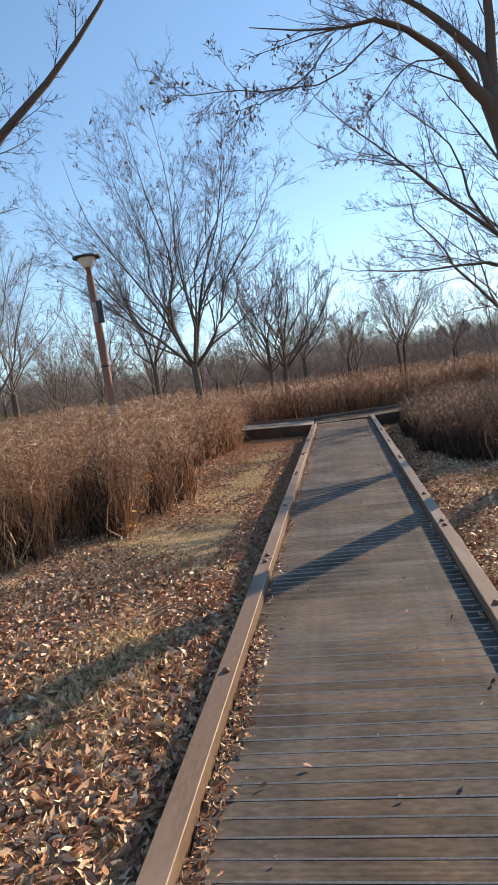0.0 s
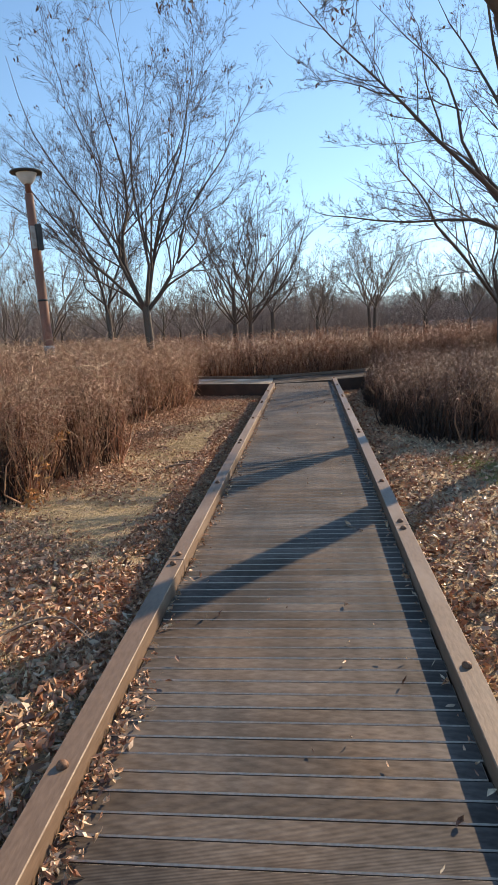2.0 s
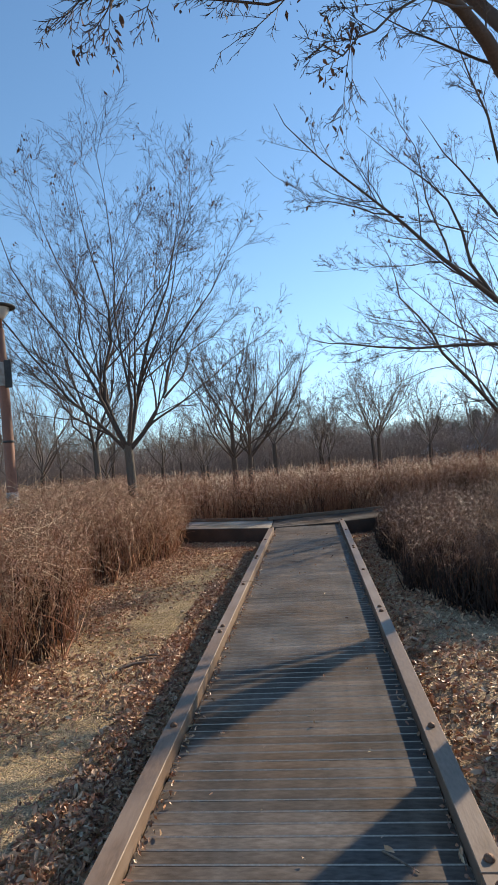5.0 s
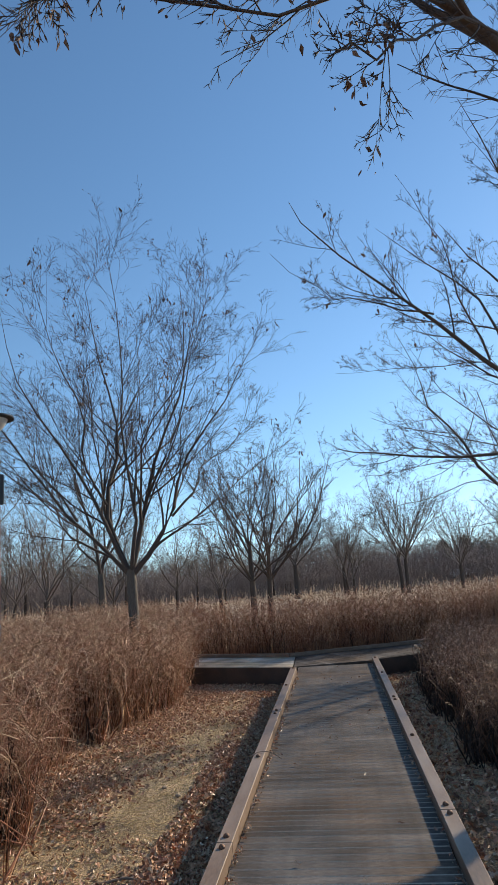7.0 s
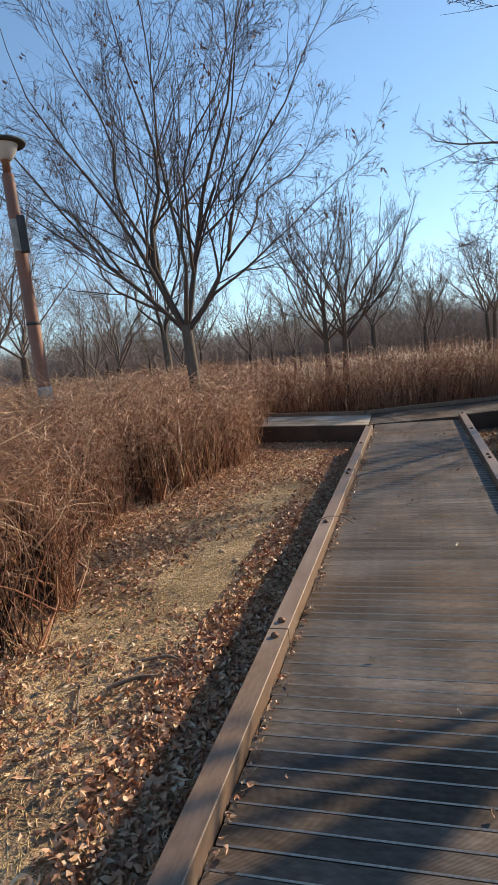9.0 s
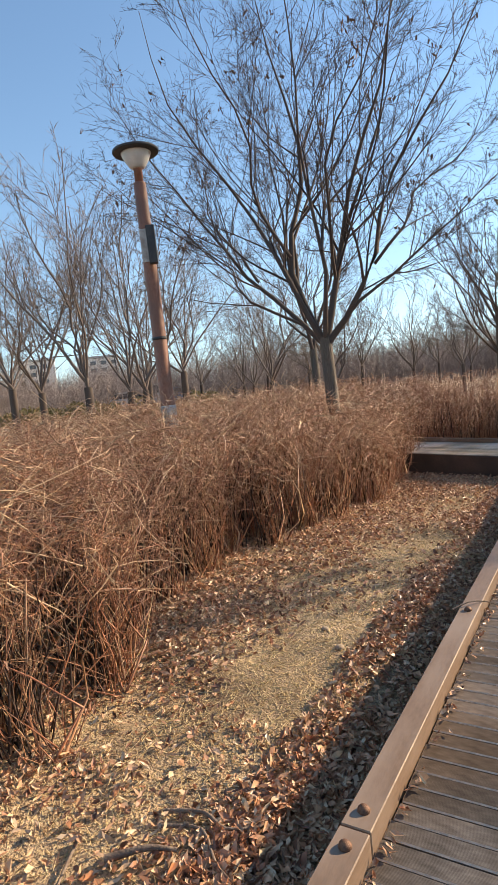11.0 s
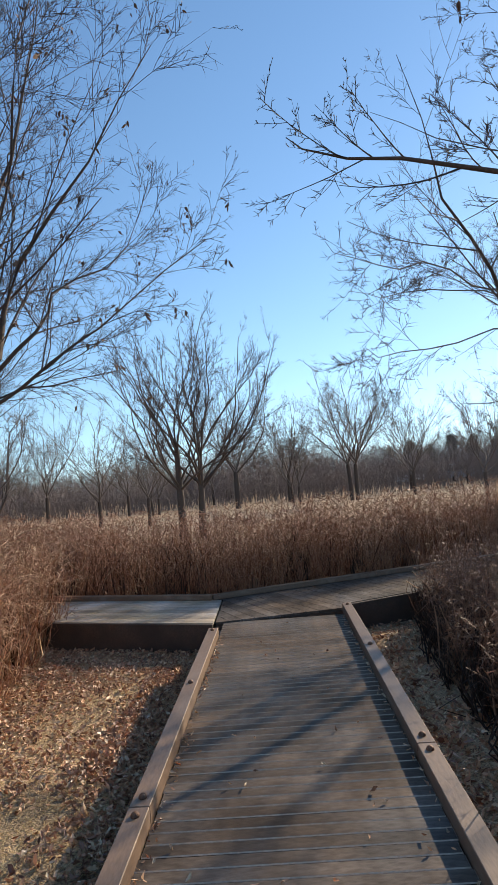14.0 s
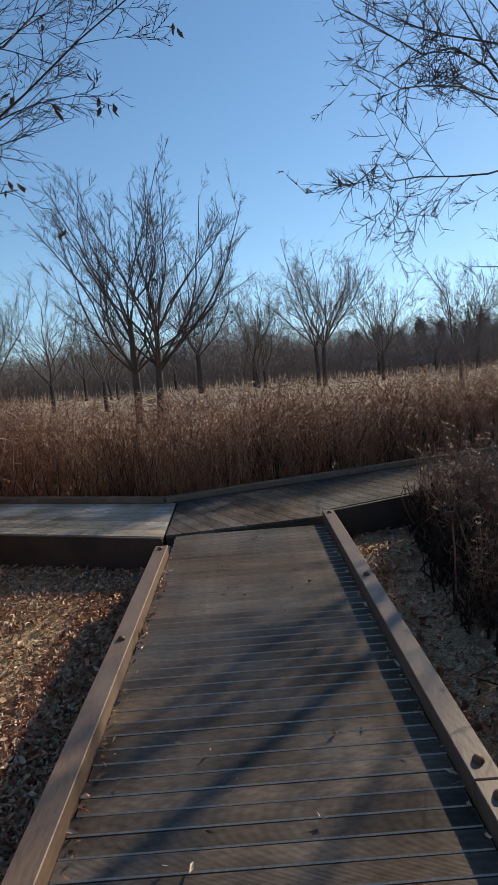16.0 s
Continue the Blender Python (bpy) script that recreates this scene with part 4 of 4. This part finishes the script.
def pine(seed, h):
    """A pine: tapering trunk, whorls of boughs, flat sprays of needles."""
    rng = np.random.default_rng(seed)
    root = tagged(new("pine_tree"), "dark green pine at the edge of the woods", "tree", "pines at the woods")
    V, F = tubes([smooth_path([(0, 0, -0.3), (0.1, 0, h * 0.5), (0.0, 0.1, h)], 6)], [np.linspace(0.16, 0.03, 6)], 7)
    build("trunk", V, F, [M_LIMB], root)
    n = 70
    z = h * rng.uniform(0.25, 1.0, n)
    a, L = rng.uniform(0, 2 * np.pi, n), np.sqrt(np.clip(h * 1.03 - z, 0, 9)) * 0.75 * rng.uniform(0.4, 1.1, n) + 0.15
    u = np.linspace(0, 1, 5)[None]
    P = np.stack([np.cos(a)[:, None] * L[:, None] * u, np.sin(a)[:, None] * L[:, None] * u, z[:, None] + L[:, None] * (0.15 * u - 0.25 * u ** 2)], -1)
    V1, F1 = tubes(P, 0.02 * (1.1 - u) + 0 * z[:, None], 3)
    build("bough", V1, F1, [M_LIMB], root)["kind"] = "stuff"
    at = P[rng.integers(0, n, 900), rng.integers(1, 5, 900)] + rng.normal(0, 0.24, (900, 3))
    V, F = scatter_leaves(rng, at, 0.22)
    build("crown", V, F, [M_NEEDLE], root)
    return root


p0 = pine(5, 6.0)
for i, (az, d, s) in enumerate([(12.9, 72, 0.75), (14.6, 66, 0.6), (18.2, 75, 0.8), (20.1, 70, 0.7), (23.0, 74, 0.8), (10.8, 70, 0.7), (16.4, 74, 0.85), (21.6, 66, 0.75), (25.2, 70, 0.9), (27.6, 73, 0.85), (30.0, 68, 0.8)]):
    m = pose(*polar(az, d), -0.15, 0, 0, 50 * i) @ Matrix.Scale(s, 4)
    if i:
        copy_thing(p0, m).scale = (s, s, s)
    else:
        p0.matrix_basis = m


def shrub(seed, mat, label):
    rng = np.random.default_rng(seed)
    q = rng.normal(0, 1, (420, 3))
    q *= (rng.uniform(0.55, 1.0, 420) / np.linalg.norm(q, axis=1))[:, None] * [0.75, 0.7, 0.5]
    q += 0.08 * np.sin(q[:, ::-1] * 7)
    V, F = scatter_leaves(rng, q + [0, 0, 0.5], 0.10)
    root = tagged(new("garden_shrub"), label, "shrub", "shrubs by the car park")
    build("foliage", V, F, [mat], root)
    V, F = tubes([[(0, 0, -0.1), (0.02, 0, 0.3), (0.05, 0, 0.6)], [(0.1, 0, -0.1), (0.15, 0.05, 0.25), (0.25, 0.1, 0.5)]], [[0.03, 0.025, 0.015]] * 2, 5)
    build("stem", V, F, [M_LIMB], root)
    return root


s0 = shrub(3, M_SHRUB, "clipped yellow-green shrub near parked cars")
for i, az in enumerate([-44.5, -46.2, -47.6, -49.4, -50.6, -52.0, -53.6, -41.8, -36.2, -34.8]):
    m = pose(*polar(az, 40 + (i * 7) % 5, (0, 6.7)), -0.15, 0, 0, 70 * i) @ Matrix.Scale(1.0 + 0.1 * (i % 3), 4)
    if i:
        copy_thing(s0, m).scale = [1.0 + 0.1 * (i % 3)] * 3
    else:
        s0.matrix_basis = m
r0 = shrub(4, M_RUST, "russet-leaved shrub near parked cars")
r0.matrix_basis = pose(*polar(-58.3, 40, (0, 6.7)), 0.1, 0, 0, 0) @ Matrix.Scale(1.3, 4)


def car(paint, label, at, turn, tall=0.0):
    """A parked car: shaped body, glass house, wheels with rims."""
    root = tagged(new("parked_car"), label, "car", "parked cars")
    root.matrix_basis = pose(at[0], at[1], -0.15, 0, 0, turn)
    side = [(-2.1, 0.35), (-2.15, 0.75), (-1.9, 0.95 + tall * 0.4), (-1.2, 1.0 + tall * 0.4), (1.1, 0.98 + tall * 0.3), (1.9, 0.82), (2.15, 0.65), (2.15, 0.35)]
    roof = [(-1.75, 0.95 + tall * 0.4), (-1.35, 1.42 + tall), (0.2, 1.47 + tall), (0.95, 0.98 + tall * 0.3)]
    for nm, outline, w, mt in (("body", side, 0.88, paint), ("glass_house", roof, 0.74, M_GLASS), ("roof", [(-1.4, 1.40 + tall), (-1.2, 1.49 + tall), (0.1, 1.50 + tall), (0.3, 1.44 + tall)], 0.70, paint)):
        bm = bmesh.new()
        l, r = [bm.verts.new((x, w * (0.9 if z > 1.2 else 1), z)) for x, z in outline], [bm.verts.new((x, -w * (0.9 if z > 1.2 else 1), z)) for x, z in outline]
        bm.faces.new(l)
        bm.faces.new(r[::-1])
        for i in range(len(outline)):
            j = (i + 1) % len(outline)
            bm.faces.new((l[i], r[i], r[j], l[j]))
        bmesh.ops.recalc_face_normals(bm, faces=bm.faces[:])
        bmesh.ops.bevel(bm, geom=bm.edges[:], offset=0.04, segments=2, affect="EDGES")
        part(nm, bm, mt, root)
    for x in (-1.35, 1.35):
        for y in (-0.80, 0.80):
            wh = part("wheel", lathe([(0.10, -0.1), (0.30, -0.1), (0.33, -0.06), (0.33, 0.06), (0.30, 0.1), (0.10, 0.1)], 18), M_TYRE, root)
            wh.matrix_basis = pose(x, y, 0.33, 90, 0, 0)
            part("rim", lathe([(0.19, -0.105), (0.20, 0.0), (0.19, 0.105)], 14), M_RIM, wh)
    return root


def paint(name, c):
    return surf(name, c, tuple(q * 1.1 for q in c), scale=1, fine=20, rough=0.3, bump=0)


P_WHITE, P_BLUE, P_GREY = paint("white_car_paint", (0.75, 0.75, 0.74)), paint("blue_car_paint", (0.05, 0.22, 0.50)), paint("grey_blue_car_paint", (0.30, 0.36, 0.42))
car(P_WHITE, "white parked car beyond the hedge", polar(12.7, 62, (0, 9)), 60)
car(P_GREY, "grey-blue parked van beyond the hedge", polar(17.2, 62, (0, 9)), 20, 0.2)
car(P_GREY, "grey-blue parked van beyond the hedge", polar(20.9, 63, (0, 9)), 15, 0.2)
car(P_BLUE, "blue parked car beyond the hedge", polar(-37.6, 56, (0, 7.5)), 40)
car(P_WHITE, "white parked van beyond the hedge", polar(-40.0, 58, (0, 7.5)), 35, 0.45)
car(P_GREY, "grey-blue parked car beyond the hedge", polar(-42.3, 50, (0, 6.7)), 40)


def apartment(at, turn, w, d, floors):
    root = tagged(new("apartment_building"), "pale concrete apartment block far behind the trees", "building", "far apartment blocks")
    root.matrix_basis = pose(at[0], at[1], -0.15, 0, 0, turn)
    h = floors * 2.8 + 1.5
    part("wall", box_bm(-w / 2, w / 2, -d / 2, d / 2, 0, h, 0.05), M_WALL, root)
    part("roof", box_bm(-w / 2 - 0.3, w / 2 + 0.3, -d / 2 - 0.3, d / 2 + 0.3, h + 0.004, h + 0.8, 0.05), M_ROOF, root)
    one = None
    for f in range(floors):
        for c in range(int(w // 4)):
            if one is None:
                ob = one = part("window", box_bm(-1.1, 1.1, -0.06, 0.06, 0, 1.5, 0.03), M_PANE, root)
            else:
                ob = one.copy()
                scene.collection.objects.link(ob)
            ob.location = (-w / 2 + 2.2 + c * 4, -d / 2 - 0.02, 1.6 + f * 2.8)


apartment(polar(-60.5, 210), 55, 14, 10, 7)
apartment(polar(-56.0, 230), 50, 16, 10, 8)
apartment(polar(-50.5, 240), 48, 14, 10, 5)
apartment(polar(-45.0, 250), 44, 16, 10, 5)
apartment(polar(-64.5, 220), 60, 14, 10, 7)

# ---------------------------------------------------------------- lamp
M_POLE = surf("red_brown_pole_paint", (0.221, 0.081, 0.043), (0.306, 0.128, 0.072), (0.187, 0.085, 0.055), scale=2.2, fine=45, rough=0.55, bump=0.15, stretch=(1, 1, 0.4))
M_PALE = surf("weathered_pale_sleeve", (0.42, 0.40, 0.36), (0.55, 0.52, 0.47), (0.33, 0.28, 0.24), scale=8, fine=60, rough=0.6, bump=0.1)
M_DARKMETAL = surf("dark_painted_metal", (0.022, 0.022, 0.023), (0.038, 0.037, 0.037), (0.05, 0.048, 0.046), scale=6, fine=90, rough=0.6, bump=0.05)
M_GLOBE = surf("frosted_lamp_glass", (0.62, 0.60, 0.56), (0.72, 0.70, 0.66), (0.56, 0.54, 0.5), scale=4, fine=40, rough=0.35, bump=0)
lamp = new("street_lamp")
lamp.matrix_basis = pose(-5.04, 12.54, -0.15, 0, -1.0, 0)
tagged(lamp, "red-brown wooden lamp post with a disc hat and a control box", "street lamp")
part("pole", lathe([(0.098, 0), (0.096, 1.45), (0.094, 1.46), (0.088, 3.0), (0.080, 4.28), (0.074, 4.30)], 18), M_POLE, lamp)
part("sleeve", lathe([(0.104, 1.06), (0.104, 1.40), (0.100, 1.41)], 18), M_PALE, lamp, "pale weathered metal sleeve")
part("band", lathe([(0.097, 2.28), (0.098, 2.30), (0.096, 2.32)], 18), M_DARKMETAL, lamp)
part("neck", lathe([(0.055, 4.28), (0.055, 4.46), (0.075, 4.48)], 16), M_POLE, lamp)
part("globe", lathe([(0.075, 4.47), (0.10, 4.49), (0.155, 4.57), (0.195, 4.66), (0.19, 4.70)], 20), M_GLOBE, lamp, "frosted white lamp bowl")
part("hat", lathe([(0.29, 4.665), (0.30, 4.68), (0.295, 4.70), (0.15, 4.735), (0.05, 4.75)], 28), M_DARKMETAL, lamp, "dark flat disc hat")
bx = part("control_box", box_bm(-0.055, 0.055, -0.05, 0.05, 3.24, 3.72, 0.008), M_DARKMETAL, lamp, "black control box strapped to the pole")
bx.matrix_basis = pose(0.13, -0.07, 0, 0, 0, 35)
br = part("bracket", box_bm(-0.11, 0.05, -0.02, 0.02, 3.28, 3.70, 0.004), M_PALE, lamp)
br.matrix_basis = pose(0.07, -0.04, 0, 0, 0, 35)

# ---------------------------------------------------------------- leaf litter and grass
rl = np.random.default_rng(77)


def litter(n, x0, x1, y0, y1, bias, size=0.034):
    x, y = rl.uniform(x0, x1, n), rl.uniform(y0, y1, n)
    keep = patches(x, y, 1.1, 0.7) * 1.3 + patches(x, y, 3.7, 2.0) * 0.7 + bias(x, y) > rl.uniform(-1, 1, n)
    # the litter thins out away from the walk and towards its open end
    keep &= np.clip((max(abs(x0), abs(x1)) - np.abs(x)) / 1.6, 0, 1) * (np.clip((y - y0) / 2.0, 0, 1) if y0 < 0 else 1) > rl.uniform(0, 1, n) * (abs(x0 - x1) > 2)
    x, y = x[keep], y[keep]
    return scatter_leaves(rl, np.stack([x, y, ground_z(x, y) + rl.uniform(0.004, 0.03, len(x))], -1), size)


sets = [litter(74000, -5.0, -0.76, -4.0, 4.6, lambda x, y: 0.8 + 0.9 * np.clip((3.6 - y) / 2, 0, 1), 0.031),
        litter(19000, -5.2, -0.8, 3.4, 8.5, lambda x, y: 0.05 + 0 * x, 0.023),
        litter(74000, -4.4, -0.76, 4.2, 15.9, lambda x, y: -0.4 - 0.8 * np.exp(-((x + 1.7) / 0.5) ** 2 - ((y - 9.4) / 1.3) ** 2) + 1.2 * np.clip((y - 10.2) / 2.0, 0, 1) + 0.9 * np.exp(-((x + 0.95) / 0.35) ** 2) + 0.7 * np.exp(-((x + 2.6) / 0.5) ** 2), 0.023),
        litter(26000, -1.35, -0.76, 3.0, 15.0, lambda x, y: 0.5 + 1.2 * (x > -1.05), 0.025),
        litter(52000, 0.76, 4.9, -3.5, 9.5, lambda x, y: 1.1 - 0.35 * (x > 2.4), 0.029),
        litter(9000, 0.76, 2.4, 9.5, 16.0, lambda x, y: 0.9 + 0 * x, 0.028)]
n = 1500
x, y = -0.655 + np.abs(rl.normal(0, 0.045, n)), rl.uniform(-1.5, 3.1, n)
x, y = np.concatenate([x, -0.65 + np.abs(rl.normal(0, 0.025, 420)), rl.uniform(-0.65, 0.65, 150), 0.655 - np.abs(rl.normal(0, 0.02, 200))]), np.concatenate([y, rl.uniform(3, 14.5, 420), rl.uniform(-1, 15, 150), rl.uniform(0, 15, 200)])
sets.append(scatter_leaves(rl, np.stack([x, y, np.full(len(x), 0.044) + rl.uniform(0, 0.012, len(x))], -1), 0.018))
V, F = join(sets)
tagged(build("fallen_leaves", V, F, [M_LEAF], smooth=False), "curled dry brown leaves lying along the boardwalk", "leaves", kind="stuff")


def blades(n, x0, x1, y0, y1, bias, h, lean=1.3):
    x, y = rl.uniform(x0, x1, n), rl.uniform(y0, y1, n)
    keep = bias(x, y) > rl.uniform(-1, 1, n)
    x, y = x[keep], y[keep]
    n = len(x)
    a, L = rl.uniform(0, 2 * np.pi, n), h * rl.uniform(0.4, 1.3, n)
    le = np.abs(rl.normal(0, lean, n))
    u = np.linspace(0, 1, 2)[None]
    P = np.stack([x[:, None] + np.cos(a)[:, None] * (L * le)[:, None] * u ** 1.3, y[:, None] + np.sin(a)[:, None] * (L * le)[:, None] * u ** 1.3, ground_z(x, y)[:, None] + L[:, None] * (u - 0.45 * np.minimum(le, 1.5)[:, None] * u ** 2)], -1)
    return tubes(P, 0.0016 * rl.uniform(0.7, 1.5, n)[:, None] * (1.1 - 0.9 * u), 3)


V, F = blades(2600, -1.85, -1.15, 2.0, 3.3, lambda x, y: 1.0 - 3.0 * np.hypot(x + 1.47 - 0.13 * (2.7 - y), (y - 2.7) * 0.55), 0.11, 0.9)
tagged(build("straw_tuft", V, F, [M_STRAW]), "tuft of long dry straw grass among fallen leaves", "grass", kind="stuff")
V, F = blades(85000, -2.9, -0.8, -0.5, 14.6, lambda x, y: -patches(x, y, 1.1, 0.7) * 0.7 - 0.25 + 1.0 * np.exp(-((x + 1.7) / 0.6) ** 2 - ((y - 9.4) / 1.9) ** 2), 0.034, 2.2)
tagged(build("dry_grass", V, F, [M_STRAW]), "short flattened straw-coloured winter grass", "grass", kind="stuff")
V, F = join([blades(5000, 1.6, 2.2, 7.1, 7.8, lambda x, y: 1.0 - 5.5 * np.hypot(x - 1.88, (y - 7.45) * 0.8), 0.05), blades(5000, 1.8, 2.6, 6.4, 7.3, lambda x, y: 1.0 - 4.5 * np.hypot(x - 2.16, (y - 6.85) * 0.8), 0.05)])
tagged(build("green_grass", V, F, [M_MOSS]), "small patch of yellow-green grass by the tree", "grass", kind="stuff")

ro = np.random.default_rng(9)
oc = np.array([(-2.40, 6.05, 0.24), (-2.40, 6.5, 0.45), (-2.42, 5.85, 0.03)])[ro.integers(0, 3, 70)] + ro.normal(0, 0.06, (70, 3))
V, F = scatter_leaves(ro, oc, 0.035)
tagged(build("orange_leaf_spray", V, F, [islands("orange_leaf", [(0.55, 0.22, 0.06), (0.62, 0.32, 0.10), (0.45, 0.17, 0.05)])], smooth=False), "orange dry leaves still hanging in the hedge", "leaves", kind="stuff")

# ---------------------------------------------------------------- sticks and stones
M_STICK = surf("grey_dead_wood", (0.185, 0.132, 0.091), (0.302, 0.224, 0.160), (0.151, 0.104, 0.076), scale=14, fine=90, rough=0.9, bump=0.6)
M_STONE = surf("pale_stone", (0.36, 0.27, 0.18), (0.48, 0.37, 0.26), (0.30, 0.22, 0.15), scale=20, fine=120, rough=0.9, bump=0.5)


def stick(pts, r, label="bare fallen stick lying on the leaf litter"):
    p = [(x, y, float(ground_z(x, y)) + dz) for x, y, dz in pts]
    V, F = tubes([smooth_path(p, 10)], [np.linspace(r, r * 0.5, 10)], 7)
    return tagged(build("fallen_stick", V, F, [M_STICK]), label, "stick", "fallen sticks")


stick([(-1.56, 7.86, 0.02), (-1.40, 7.90, 0.035), (-1.28, 7.87, 0.03), (-1.17, 7.95, 0.02)], 0.010)
stick([(-1.52, 7.79, 0.02), (-1.36, 7.83, 0.03), (-1.22, 7.72, 0.03), (-1.08, 7.68, 0.015)], 0.008)
stick([(-1.60, 7.57, 0.025), (-1.48, 7.66, 0.04), (-1.38, 7.71, 0.03)], 0.016, "short thick grey stick half under dry leaves")
stick([(-1.78, 7.61, 0.015), (-1.70, 7.46, 0.02), (-1.62, 7.32, 0.02)], 0.008)
stick([(-1.55, 3.38, 0.02), (-1.40, 3.58, 0.06), (-1.22, 3.64, 0.06), (-0.96, 3.42, 0.02)], 0.008, "pale bent twig lying beside the kerb")
stick([(-1.35, 8.15, 0.012), (-1.22, 8.32, 0.02), (-1.12, 8.42, 0.012)], 0.006, "thin straw-coloured twig on dry grass")


def stone(x, y, r):
    bm = bmesh.new()
    bmesh.ops.create_icosphere(bm, subdivisions=2, radius=r)
    for v in bm.verts:
        v.co *= 1 + 0.25 * noise.noise(v.co * 18 + Vector((x * 9, y * 5, 0)))
        v.co.z *= 0.55
    ob = part("stone", bm, M_STONE)
    ob.location = (x, y, float(ground_z(x, y)) + r * 0.25)
    return tagged(ob, "small pale stone lying on dry grass", "stone", "stones on the grass")


for x, y, r in ((-1.43, 9.35, 0.030), (-1.61, 9.55, 0.026), (-1.345, 8.13, 0.024)):
    stone(x, y, r)
tagged(build("fallen_twig", *tubes([smooth_path([(0.35, 4.97, 0.040), (0.41, 4.91, 0.043), (0.47, 4.85, 0.040)], 6)], [np.linspace(0.005, 0.003, 6)], 5), [M_STICK]), "short dark twig lying on the deck boards", "twig")
tagged(build("fallen_twig", *tubes([smooth_path([(-0.80, 9.52, 0.118), (-0.72, 9.62, 0.136), (-0.62, 9.72, 0.10), (-0.52, 9.70, 0.045)], 8)], [np.linspace(0.005, 0.003, 8)], 5), [M_STICK]), "thin dry twig lying over the kerb", "twig")

# ---------------------------------------------------------------- boards of the boardwalk
PITCH = 0.0877
# bevels take the pale edge colour: wear plus a painted highlight
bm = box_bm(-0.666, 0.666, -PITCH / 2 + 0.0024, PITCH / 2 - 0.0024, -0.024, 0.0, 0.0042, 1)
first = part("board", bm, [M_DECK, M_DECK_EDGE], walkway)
y, i = -2.6, 0
rb = random.Random(4)
while y < 15.13:
    ob = first if i == 0 else first.copy()
    if i:
        scene.collection.objects.link(ob)
    ob.parent = walkway
    ob.matrix_basis = pose(rb.uniform(-0.006, 0.006), y, 0.034 + rb.uniform(-0.0012, 0.0006), 0, 0, rb.uniform(-0.12, 0.12))
    y += PITCH
    i += 1
